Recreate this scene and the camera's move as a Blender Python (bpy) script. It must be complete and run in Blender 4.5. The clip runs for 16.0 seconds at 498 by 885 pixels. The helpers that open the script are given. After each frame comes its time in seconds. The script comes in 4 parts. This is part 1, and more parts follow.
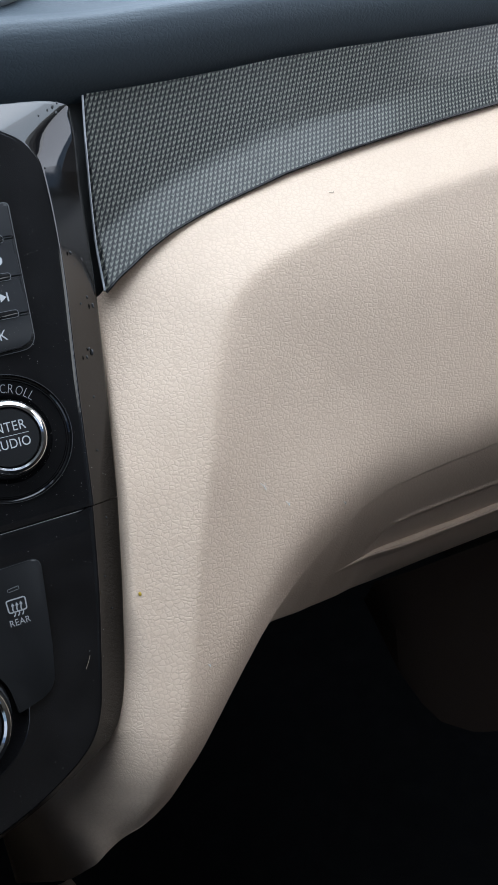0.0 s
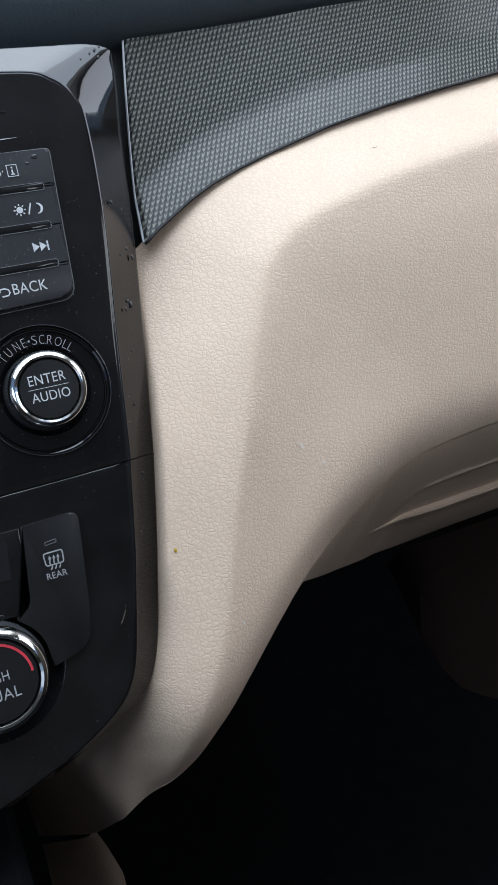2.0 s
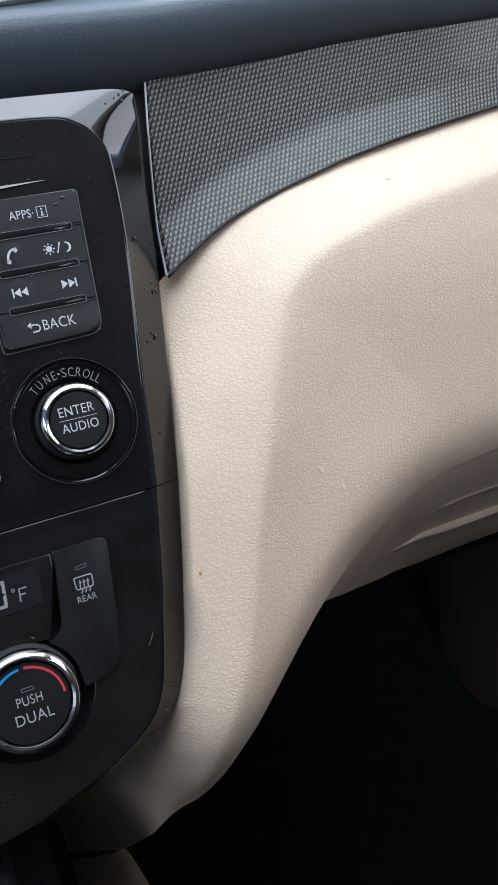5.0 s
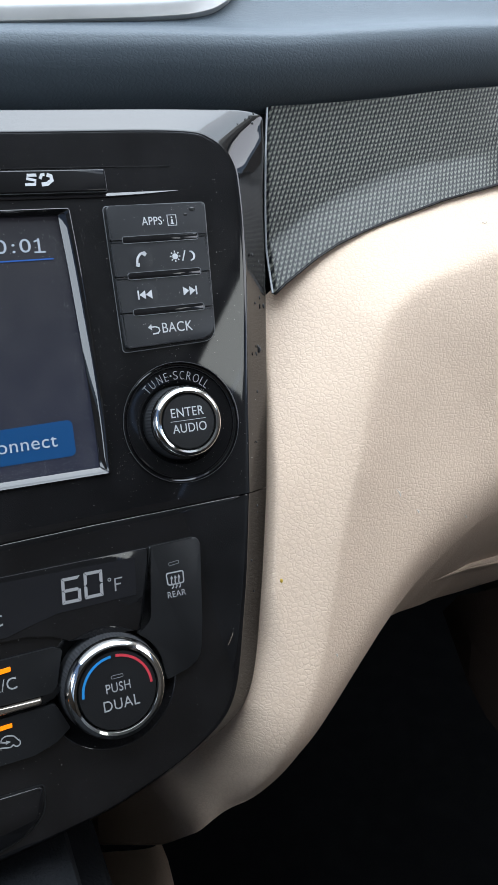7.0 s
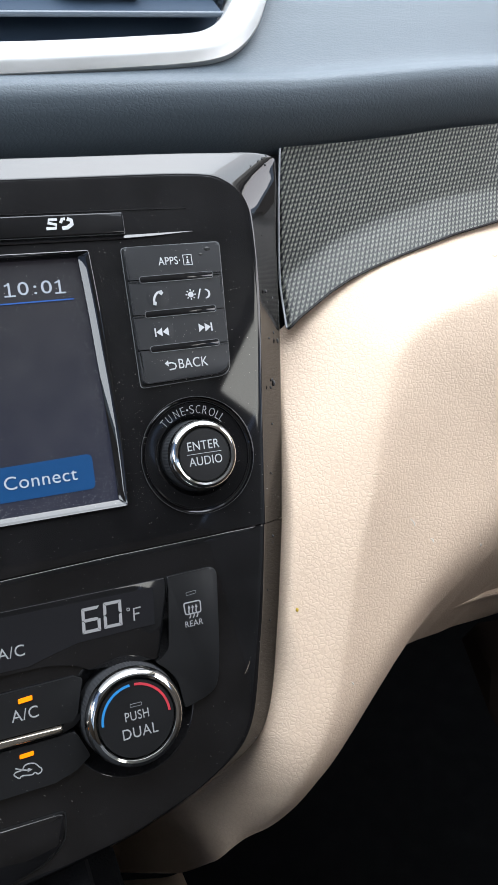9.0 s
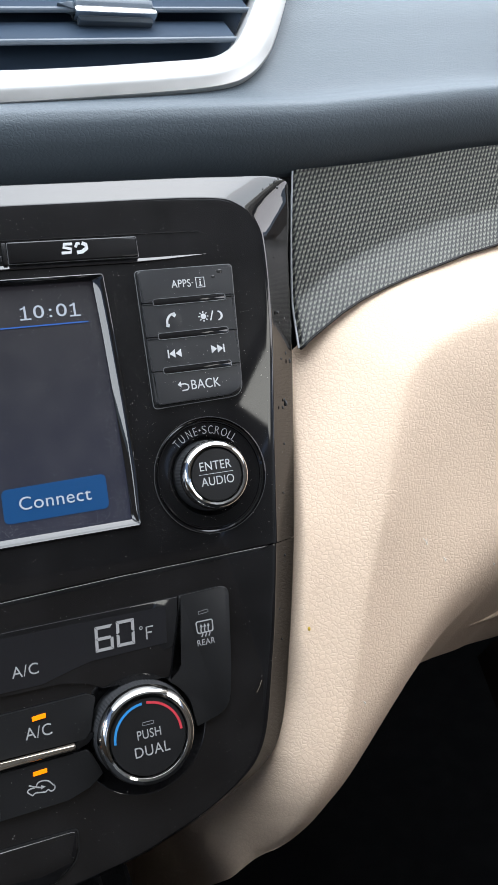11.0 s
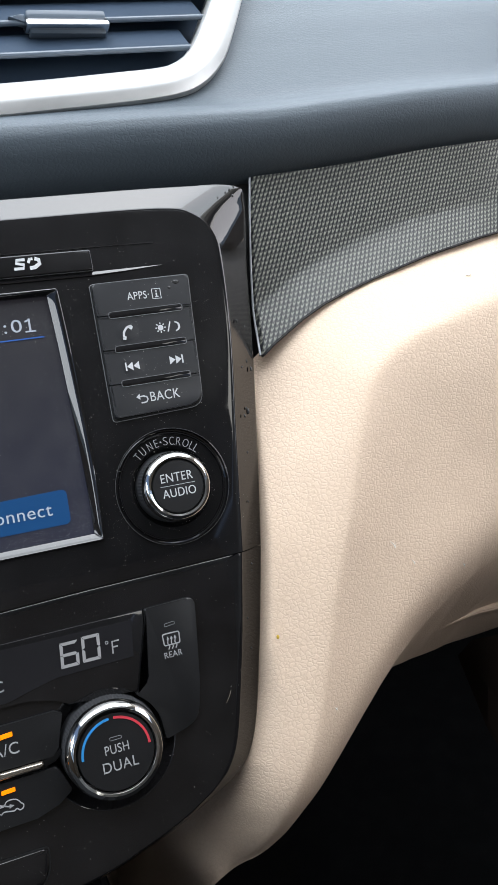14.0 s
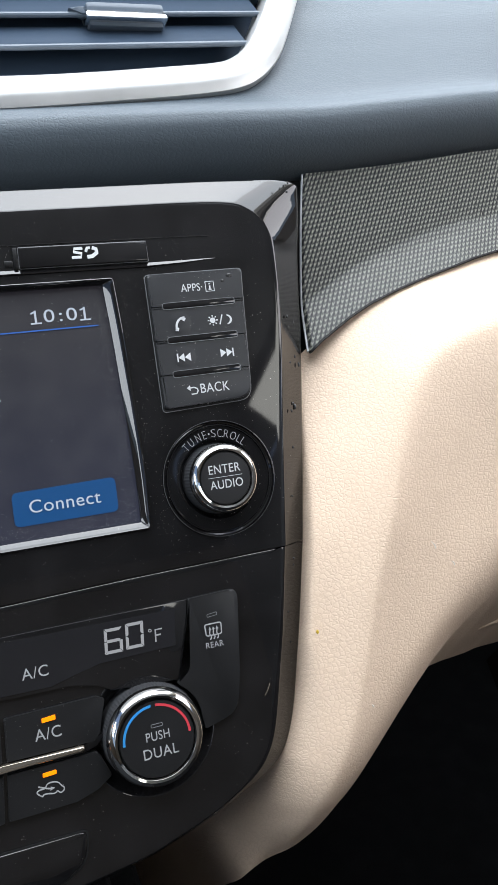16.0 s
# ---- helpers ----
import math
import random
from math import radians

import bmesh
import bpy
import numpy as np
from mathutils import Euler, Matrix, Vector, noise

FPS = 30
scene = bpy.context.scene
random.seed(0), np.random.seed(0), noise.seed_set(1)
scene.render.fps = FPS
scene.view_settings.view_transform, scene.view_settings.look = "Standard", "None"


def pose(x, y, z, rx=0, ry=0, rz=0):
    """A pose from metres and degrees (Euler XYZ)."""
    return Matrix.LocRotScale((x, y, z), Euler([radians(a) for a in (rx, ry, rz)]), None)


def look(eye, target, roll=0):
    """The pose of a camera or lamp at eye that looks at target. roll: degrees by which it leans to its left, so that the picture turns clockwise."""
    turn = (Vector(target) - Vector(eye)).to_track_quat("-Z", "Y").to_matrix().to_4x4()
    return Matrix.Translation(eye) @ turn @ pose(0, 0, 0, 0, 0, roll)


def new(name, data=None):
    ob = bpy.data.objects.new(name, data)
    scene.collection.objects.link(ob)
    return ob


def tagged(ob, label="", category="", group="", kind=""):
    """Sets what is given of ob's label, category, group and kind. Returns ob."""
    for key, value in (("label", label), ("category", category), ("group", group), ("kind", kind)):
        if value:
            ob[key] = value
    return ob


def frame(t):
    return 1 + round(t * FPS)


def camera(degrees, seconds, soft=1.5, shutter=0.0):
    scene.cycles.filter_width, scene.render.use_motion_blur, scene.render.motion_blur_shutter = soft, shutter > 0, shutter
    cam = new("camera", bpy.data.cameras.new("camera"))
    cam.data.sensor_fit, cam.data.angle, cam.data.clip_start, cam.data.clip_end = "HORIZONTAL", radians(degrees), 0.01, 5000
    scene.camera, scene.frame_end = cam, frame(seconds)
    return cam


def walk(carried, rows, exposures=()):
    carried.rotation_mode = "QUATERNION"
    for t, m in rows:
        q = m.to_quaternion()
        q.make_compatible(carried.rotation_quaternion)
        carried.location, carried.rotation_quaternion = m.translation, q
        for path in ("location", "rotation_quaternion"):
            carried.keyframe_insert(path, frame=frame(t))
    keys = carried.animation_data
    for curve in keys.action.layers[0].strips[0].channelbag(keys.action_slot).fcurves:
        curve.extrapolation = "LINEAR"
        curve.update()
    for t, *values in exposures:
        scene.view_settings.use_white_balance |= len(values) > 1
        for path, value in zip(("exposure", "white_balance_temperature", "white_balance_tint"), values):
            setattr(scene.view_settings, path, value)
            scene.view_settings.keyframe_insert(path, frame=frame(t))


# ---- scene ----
cam = camera(33.01, 16.0)
# the console's own frame: x to the passenger side, y into the dashboard, z up the console's face, which leans back
LEAN = pose(0, 0, 0, -28, 0, 0)
ROWS = [
    (0.0, 0.0011, -0.3417, 0.0932, -22.81, -3.00, -14.03),
    (0.5, -0.0080, -0.3327, 0.0892, -22.91, -3.73, -12.84),
    (1.0, -0.0144, -0.3288, 0.0884, -22.83, -4.38, -12.39),
    (1.5, -0.0064, -0.3339, 0.0908, -22.34, -4.69, -13.41),
    (2.0, -0.0116, -0.3317, 0.0906, -22.10, -4.84, -12.91),
    (2.5, -0.0130, -0.3320, 0.0914, -21.97, -4.75, -12.97),
    (3.0, -0.0121, -0.3356, 0.0931, -21.51, -4.82, -13.22),
    (3.5, -0.0144, -0.3361, 0.0936, -21.47, -4.56, -13.16),
    (4.0, -0.0130, -0.3403, 0.0966, -21.03, -4.55, -13.54),
    (4.2, -0.0132, -0.3411, 0.0970, -20.90, -4.27, -13.43),
    (6.3, -0.0194, -0.3483, 0.0972, -22.18, -2.52, -13.58),
    (6.5, -0.0181, -0.3526, 0.1008, -22.67, -1.93, -12.67),
    (7.0, -0.0667, -0.3366, 0.1045, -22.70, -2.67, -7.78),
    (7.5, -0.0685, -0.3390, 0.1048, -21.68, -2.07, -7.60),
    (8.0, -0.0684, -0.3340, 0.1064, -21.48, -2.61, -7.60),
    (8.2, -0.0682, -0.3380, 0.1055, -21.63, -2.32, -7.94),
    (10.3, -0.0594, -0.3498, 0.1099, -20.52, 0.11, -8.43),
    (10.5, -0.0587, -0.3493, 0.1102, -20.55, 0.06, -8.57),
    (11.0, -0.0634, -0.3508, 0.1103, -20.08, 0.24, -8.26),
    (11.5, -0.0679, -0.3515, 0.1104, -19.71, 0.45, -7.90),
    (12.0, -0.0757, -0.3458, 0.1104, -19.26, 0.14, -6.82),
    (12.5, -0.0720, -0.3407, 0.1091, -19.18, -0.85, -6.61),
    (13.0, -0.0603, -0.3503, 0.1097, -19.24, -0.50, -8.72),
    (13.5, -0.0534, -0.3526, 0.1109, -19.22, -0.33, -9.47),
    (14.0, -0.0483, -0.3554, 0.1122, -20.32, 0.16, -10.13),
    (14.5, -0.0600, -0.3538, 0.1117, -20.08, 0.47, -8.69),
    (15.0, -0.0582, -0.3549, 0.1115, -19.22, 0.53, -8.63),
    (15.5, -0.0582, -0.3538, 0.1118, -19.30, 0.41, -8.65),
    (16.0, -0.0632, -0.3522, 0.1118, -19.41, 0.33, -8.14)
]


def carried(x, y, z, yaw, pitch, roll):
    return LEAN @ pose(x, y, z, 0, 0, yaw) @ pose(0, 0, 0, 90 + pitch, 0, 0) @ pose(0, 0, 0, 0, 0, roll)


EXPOSURES = [(0.0, -0.16, 5980, 10), (4.0, 0.02, 5980, 10), (6.5, 0.10, 6200, 10), (7.0, 0.22, 6210, 10), (7.5, 0.46, 6400, 12), (8.0, 0.55, 6500, 12), (10.5, 0.43, 6590, 12), (11.5, 0.58, 6670, 12), (12.0, 0.74, 6730, 12), (13.0, 0.68, 6710, 12), (14.0, 0.34, 6670, 12), (14.5, 0.36, 6650, 12), (15.0, 0.45, 6640, 12), (16.0, 0.50, 6650, 12)]
walk(cam, [(t, carried(*row)) for t, *row in ROWS], EXPOSURES)

# ---------------------------------------------------------------- light
world = bpy.data.worlds.new("sky")
scene.world = world
world.use_nodes = True
wn = world.node_tree.nodes
sky = wn.new("ShaderNodeTexSky")
sky.sky_type = "NISHITA"
sky.sun_disc = False
sky.sun_elevation = radians(76)
sky.sun_rotation = radians(75)
sky.dust_density = 1.5
world.node_tree.links.new(sky.outputs["Color"], wn["Background"].inputs["Color"])
wn["Background"].inputs["Strength"].default_value = 0.10

sun_data = bpy.data.lights.new("sun", "SUN")
sun_data.energy, sun_data.angle, sun_data.color = 0.50, radians(32), (0.78, 0.90, 1.0)
sun = new("sun", sun_data)
sun.matrix_world = look((0.36, 0.10, 2.0), (0, 0, 0))


def window_light(name, eye, target, width, height, watts, colour):
    """Daylight that enters by one of the car's window openings."""
    data = bpy.data.lights.new(name, "AREA")
    data.shape, data.size, data.size_y, data.energy, data.color = "RECTANGLE", width, height, watts, colour
    ob = new(name, data)
    ob.matrix_world = look(eye, target)
    return ob


window_light("windscreen_light", (-0.045, 0.205, 0.658), (-0.045, -0.055, 0.098), 1.33, 1.07, 16.3, (0.850, 0.940, 1.0))
window_light("driver_window_light", (-0.84, -0.25, 0.36), (0.2, -0.1, 0.1), 0.52, 0.24, 1.7, (0.86, 0.94, 1.0))
# slim lamp added inboard of the rear window, mirrored as a pale patch
window_light("rear_window_light", (0.59, -0.88, 0.75), (-0.1, -0.85, 0.2), 0.40, 0.13, 0.42, (0.97, 1.0, 0.95))
window_light("rear_window_light", (-0.84, -1.42, 0.54), (0.1, -1.25, 0.80), 0.7, 0.40, 0.45, (0.97, 0.985, 1.0))
window_light("passenger_window_light", (0.70, -0.22, 0.49), (-0.2, -0.05, 0.12), 0.70, 0.31, 2.0, (0.98, 0.98, 1.0))


# ---------------------------------------------------------------- materials
def nodes_of(name):
    mat = bpy.data.materials.new(name)
    mat.use_nodes = True
    nt = mat.node_tree
    return mat, nt, nt.nodes["Principled BSDF"]


def add(nt, kind, **inputs):
    n = nt.nodes.new(kind)
    for k, v in inputs.items():
        n.inputs[k].default_value = v
    return n


def math_node(nt, op, a, b=None):
    n = nt.nodes.new("ShaderNodeMath")
    n.operation = op
    for i, v in enumerate((a, b)):
        if v is None:
            continue
        if isinstance(v, (int, float)):
            n.inputs[i].default_value = v
        else:
            nt.links.new(v, n.inputs[i])
    return n.outputs[0]


def coords(nt, scale=(1, 1, 1)):
    tc = nt.nodes.new("ShaderNodeTexCoord")
    mp = nt.nodes.new("ShaderNodeMapping")
    mp.inputs["Scale"].default_value = scale
    nt.links.new(tc.outputs["Object"], mp.inputs["Vector"])
    return mp.outputs["Vector"]


def mix_colour(nt, fac, a, b):
    n = nt.nodes.new("ShaderNodeMix")
    n.data_type = "RGBA"
    for sock, v in ((n.inputs[0], fac), (n.inputs[6], a), (n.inputs[7], b)):
        if isinstance(v, (int, float)):
            sock.default_value = v
        elif isinstance(v, tuple):
            sock.default_value = (*v, 1)
        else:
            nt.links.new(v, sock)
    return n.outputs[2]


def ramp(nt, fac, lo, hi, how="LINEAR"):
    n = nt.nodes.new("ShaderNodeMapRange")
    n.interpolation_type = how
    n.inputs["From Min"].default_value, n.inputs["From Max"].default_value = lo, hi
    nt.links.new(fac, n.inputs["Value"])
    return n.outputs[0]


def bump(nt, shader, height, distance, strength=1.0):
    n = add(nt, "ShaderNodeBump", Strength=strength, Distance=distance)
    nt.links.new(height, n.inputs["Height"])
    nt.links.new(n.outputs[0], shader.inputs["Normal"])
    return n


def plain(name, colour, rough, metal=0.0, coat=0.0, grain=0.0, grain_size=900, stain=0.12, ior=1.5):
    """A painted or moulded surface: colour that wavers softly, gloss that wavers with it and a fine grain."""
    mat, nt, sh = nodes_of(name)
    v = coords(nt)
    big = add(nt, "ShaderNodeTexNoise", Scale=45.0, Detail=4.0)
    fine = add(nt, "ShaderNodeTexNoise", Scale=float(grain_size), Detail=2.0)
    for n in (big, fine):
        nt.links.new(v, n.inputs["Vector"])
    darker = tuple(c * (1 - stain) for c in colour)
    nt.links.new(mix_colour(nt, ramp(nt, big.outputs["Fac"], 0.3, 0.7), darker, colour), sh.inputs["Base Color"])
    r = math_node(nt, "MULTIPLY_ADD", big.outputs["Fac"], rough * 0.5)
    r.node.inputs[2].default_value = rough * 0.75
    nt.links.new(r, sh.inputs["Roughness"])
    sh.inputs["Metallic"].default_value = metal
    sh.inputs["IOR"].default_value = ior
    sh.inputs["Coat Weight"].default_value = coat
    sh.inputs["Coat Roughness"].default_value = 0.04
    if grain:
        bump(nt, sh, fine.outputs["Fac"], grain)
    return mat


def leather(name, colour, crease_shade, cell, depth, rough, stretch=(0.75, 1.0, 1.15), wear=0.05):
    """Moulded leather grain: soft uneven pebbles parted by creases that come and go, over a slow unevenness."""
    mat, nt, sh = nodes_of(name)
    v = coords(nt, stretch)
    bend = add(nt, "ShaderNodeTexNoise", Scale=cell * 0.8, Detail=2.0)
    nt.links.new(v, bend.inputs["Vector"])
    mixv = nt.nodes.new("ShaderNodeVectorMath")
    mixv.operation = "MULTIPLY_ADD"
    mixv.inputs[1].default_value = (0.9 / cell,) * 3
    nt.links.new(bend.outputs["Color"], mixv.inputs[0])
    nt.links.new(v, mixv.inputs[2])
    cells = add(nt, "ShaderNodeTexVoronoi", Scale=cell)
    cells.feature = "DISTANCE_TO_EDGE"
    small = add(nt, "ShaderNodeTexVoronoi", Scale=cell * 1.8)
    small.feature = "DISTANCE_TO_EDGE"
    for n in (cells, small):
        nt.links.new(mixv.outputs[0], n.inputs["Vector"])
    patch = add(nt, "ShaderNodeTexNoise", Scale=60.0, Detail=3.0)
    deep = add(nt, "ShaderNodeTexNoise", Scale=cell * 0.35, Detail=2.0)
    fine = add(nt, "ShaderNodeTexNoise", Scale=cell * 4, Detail=3.0)
    for n in (patch, deep, fine):
        nt.links.new(v, n.inputs["Vector"])
    # a dome over each cell, in some stretches split by fainter creases
    split = ramp(nt, deep.outputs["Fac"], 0.35, 0.65, "SMOOTHSTEP")
    dome = ramp(nt, cells.outputs["Distance"], -0.03, 0.25, "SMOOTHSTEP")
    lesser = math_node(nt, "MULTIPLY", ramp(nt, small.outputs["Distance"], -0.05, 0.16, "SMOOTHSTEP"), split)
    h = math_node(nt, "ADD", dome, math_node(nt, "MULTIPLY", lesser, 0.18))
    h = math_node(nt, "ADD", h, math_node(nt, "MULTIPLY", deep.outputs["Fac"], 1.0))
    h = math_node(nt, "ADD", h, math_node(nt, "MULTIPLY", fine.outputs["Fac"], 0.10))
    bump(nt, sh, h, depth)
    worn = mix_colour(nt, ramp(nt, patch.outputs["Fac"], 0.35, 0.75), colour, tuple(c * (1 - wear) for c in colour))
    # grooves take a darker colour: their shade is painted into the base colour
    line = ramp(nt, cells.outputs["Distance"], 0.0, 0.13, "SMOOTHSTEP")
    nt.links.new(mix_colour(nt, line, crease_shade, worn), sh.inputs["Base Color"])
    sh.inputs["Roughness"].default_value = rough
    sh.inputs["Specular IOR Level"].default_value = 0.36
    return mat


def woven(name):
    """Dark film printed as woven fibre under a clear lacquer: slanting threads that pass over and under one another."""
    mat, nt, sh = nodes_of(name)
    sep = nt.nodes.new("ShaderNodeSeparateXYZ")
    warp = add(nt, "ShaderNodeTexNoise", Scale=300.0, Detail=1.0)
    v = coords(nt)
    nt.links.new(v, warp.inputs["Vector"])
    nt.links.new(v, sep.inputs[0])
    wob = math_node(nt, "MULTIPLY", warp.outputs["Fac"], 0.45)
    row = math_node(nt, "ADD", math_node(nt, "MULTIPLY", math_node(nt, "SUBTRACT", sep.outputs["Z"], math_node(nt, "MULTIPLY", sep.outputs["X"], 0.13)), 1 / 0.00240), wob)
    # the flakes lean, so that dark channels run along slants
    step = math_node(nt, "MULTIPLY", row, 0.56)
    col = math_node(nt, "ADD", math_node(nt, "SUBTRACT", math_node(nt, "MULTIPLY", sep.outputs["X"], 1 / 0.00232), step), wob)
    fr = math_node(nt, "FRACT", row)
    side = math_node(nt, "ABSOLUTE", math_node(nt, "SUBTRACT", math_node(nt, "FRACT", col), 0.5))
    # a flake is a small V: wide above, pointed below, notched at its top
    below = ramp(nt, math_node(nt, "SUBTRACT", fr, math_node(nt, "MULTIPLY", side, 1.25)), -0.06, 0.30, "SMOOTHSTEP")
    above = ramp(nt, math_node(nt, "SUBTRACT", math_node(nt, "ADD", math_node(nt, "MULTIPLY", side, 0.9), 0.72), fr), -0.02, 0.24, "SMOOTHSTEP")
    rim = ramp(nt, math_node(nt, "SUBTRACT", 0.46, side), 0.0, 0.26)
    cut = math_node(nt, "MULTIPLY_ADD", math_node(nt, "MULTIPLY", below, above), 0.62)
    cut.node.inputs[2].default_value = 0.38
    flake = math_node(nt, "MULTIPLY", cut, rim)
    grain = add(nt, "ShaderNodeTexNoise", Scale=2600.0, Detail=2.0)
    nt.links.new(v, grain.inputs["Vector"])
    h = math_node(nt, "ADD", math_node(nt, "MULTIPLY", flake, 0.8), math_node(nt, "MULTIPLY", grain.outputs["Fac"], 0.85))
    nt.links.new(mix_colour(nt, ramp(nt, h, 0.58, 1.32), (0.003, 0.004, 0.006), (0.245, 0.243, 0.205)), sh.inputs["Base Color"])
    sh.inputs["Roughness"].default_value = 0.5
    sh.inputs["Specular IOR Level"].default_value = 0.2
    bump(nt, sh, h, 0.00012)
    sh.inputs["Coat Weight"].default_value = 0.28
    sh.inputs["Coat Roughness"].default_value = 0.12
    return mat


def glowing(name, colour, strength, rough=0.4):
    mat, nt, sh = nodes_of(name)
    sh.inputs["Base Color"].default_value = (*colour, 1)
    sh.inputs["Emission Color"].default_value = (*colour, 1)
    sh.inputs["Emission Strength"].default_value = strength
    sh.inputs["Roughness"].default_value = rough
    return mat


def screen_glass(name):
    """A lit but nearly black display under smooth glass: its emission grows bluer towards the lower edge, standing in
    for reflected haze, and a film of dust dulls it in patches.
    """
    mat, nt, sh = nodes_of(name)
    v = coords(nt)
    sep = nt.nodes.new("ShaderNodeSeparateXYZ")
    nt.links.new(v, sep.inputs[0])
    film = add(nt, "ShaderNodeTexNoise", Scale=70.0, Detail=5.0)
    nt.links.new(v, film.inputs["Vector"])
    # reflected haze over the pane is put into this emission gradient
    haze_glow = mix_colour(nt, ramp(nt, sep.outputs["Z"], -0.052, 0.050), (0.0115, 0.0140, 0.0290), (0.0070, 0.0066, 0.0092))
    nt.links.new(haze_glow, sh.inputs["Emission Color"])
    sh.inputs["Emission Strength"].default_value = 1.0
    nt.links.new(mix_colour(nt, ramp(nt, film.outputs["Fac"], 0.4, 0.75), (0.004, 0.004, 0.005), (0.010, 0.0095, 0.0095)), sh.inputs["Base Color"])
    nt.links.new(ramp(nt, film.outputs["Fac"], -2.2, 3.4), sh.inputs["Roughness"])
    return mat


# uneven tone paints dust film and cloudy reflections into the lacquer
PIANO = plain("piano_black_lacquer", (0.0120, 0.0116, 0.0123), 0.035, stain=0.5, ior=1.65)
BUTTON = plain("black_button_plastic", (0.030, 0.0308, 0.0332), 0.30, grain=0.00003, grain_size=2500)
CAP = plain("black_cap_plastic", (0.0125, 0.0127, 0.0135), 0.36, grain=0.00003, grain_size=2500)
SATIN = plain("satin_black_plastic", (0.006, 0.006, 0.0065), 0.3)
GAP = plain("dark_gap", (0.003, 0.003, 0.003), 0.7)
KNURL = plain("knurled_black_plastic", (0.045, 0.046, 0.049), 0.38)
RING_GREY = plain("dull_grey_line", (0.07, 0.072, 0.076), 0.35)
# grey strokes: lamp slot outlines, and rim glints painted as lines
RIM_GREY = plain("outline_and_glint_grey", (0.20, 0.205, 0.213), 0.35)
CHROME = plain("chrome", (0.80, 0.79, 0.77), 0.07, metal=1.0, stain=0.05)
SILVER = plain("satin_silver_paint", (0.48, 0.48, 0.475), 0.36, metal=0.55, grain=0.00001, grain_size=4000)
BRONZE = plain("warm_satin_metal", (0.56, 0.49, 0.41), 0.20, metal=0.9)
PRINT = plain("white_print", (0.58, 0.59, 0.60), 0.5, stain=0.05)
PRINT_DIM = plain("grey_print", (0.37, 0.375, 0.38), 0.5, stain=0.05)
PRINT_RING = plain("worn_grey_print", (0.285, 0.29, 0.30), 0.5, stain=0.1)
BLUE_PRINT = plain("blue_print", (0.03, 0.27, 0.62), 0.45, stain=0.05)
RED_PRINT = plain("red_print", (0.62, 0.05, 0.07), 0.45, stain=0.05)
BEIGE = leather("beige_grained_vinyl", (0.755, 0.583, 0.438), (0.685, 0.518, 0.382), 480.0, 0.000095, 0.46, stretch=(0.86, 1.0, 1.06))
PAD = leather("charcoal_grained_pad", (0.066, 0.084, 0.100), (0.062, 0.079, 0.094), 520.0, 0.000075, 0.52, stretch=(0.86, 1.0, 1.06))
WEAVE = woven("woven_fibre_film")
EDGE_BLACK = plain("black_edge", (0.012, 0.012, 0.014), 0.25)
# rougher, darker and browner than PIANO, for the surrounds' slanting sides
PIANO_SIDE = plain("side_black_lacquer", (0.005, 0.0042, 0.0037), 0.10, stain=0.3, ior=1.5)
# lighter than LOUVRE: slider plastic, and the light caught by louvre front edges
LOUVRE_EDGE = plain("blue_grey_slider_lit_edge", (0.095, 0.120, 0.150), 0.35)
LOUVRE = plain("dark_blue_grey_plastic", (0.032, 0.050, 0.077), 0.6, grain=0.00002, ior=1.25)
CARPET = plain("black_carpet", (0.0075, 0.0085, 0.0100), 0.95, grain=0.0006, grain_size=700, ior=1.3)
HEADLINER = plain("grey_headliner", (0.40, 0.405, 0.415), 0.9, grain=0.0002)
PILLAR = plain("beige_pillar_plastic", (0.58, 0.54, 0.48), 0.7, grain=0.0001)
# near-black brown holds the footwell's shade in its colour
BROWN = plain("shade_brown_trim", (0.014, 0.0095, 0.007), 0.95, grain=0.0002, ior=1.2)
DOOR_TRIM = plain("brown_door_trim", (0.085, 0.066, 0.050), 0.7, grain=0.0001)
DARK_TRIM = plain("dark_cabin_trim", (0.055, 0.040, 0.028), 0.6, grain=0.0001)
SEAT = plain("beige_seat_cloth", (0.27, 0.225, 0.185), 0.8, grain=0.0003)
GLASS = screen_glass("screen_glass")
PANEL_GLASS = plain("smoked_panel", (0.016, 0.016, 0.018), 0.14)
DIGIT = glowing("digit_glow", (0.19, 0.193, 0.200), 0.55)
SCREEN_TEXT = glowing("screen_text_glow", (0.27, 0.30, 0.345), 0.55)
SCREEN_BLUE = glowing("screen_blue_glow", (0.002, 0.035, 0.108), 0.55)
SCREEN_LINE = glowing("screen_line_glow", (0.015, 0.075, 0.27), 0.45)
AMBER = glowing("amber_lamp_glow", (0.9, 0.22, 0.0), 0.75)
DUST = plain("pale_dust", (0.56, 0.535, 0.50), 0.9)
# pale grey stands in for the glint along the trim's side edge
TRIM_GLINT = plain("lacquered_glint_grey", (0.25, 0.265, 0.28), 0.22, coat=1.0)
WATER = plain("dark_dried_drop", (0.03, 0.03, 0.03), 0.08)
FIBRE = plain("tan_fibre", (0.42, 0.33, 0.24), 0.6)
YELLOW = plain("yellow_crumb", (0.55, 0.36, 0.03), 0.6)
PALE = plain("pale_fleck", (0.93, 0.90, 0.84), 0.6)


# ---------------------------------------------------------------- building helpers
ORIGIN = {}


def thing(name, at, label, category, group="", kind=""):
    """An Empty at a place of the console's frame, which parents the parts of one thing."""
    ob = new(name)
    ob.empty_display_size = 0.01
    ob.matrix_world = LEAN @ Matrix.Translation(at)
    ORIGIN[ob] = Vector(at)
    return tagged(ob, label, category, group, kind)


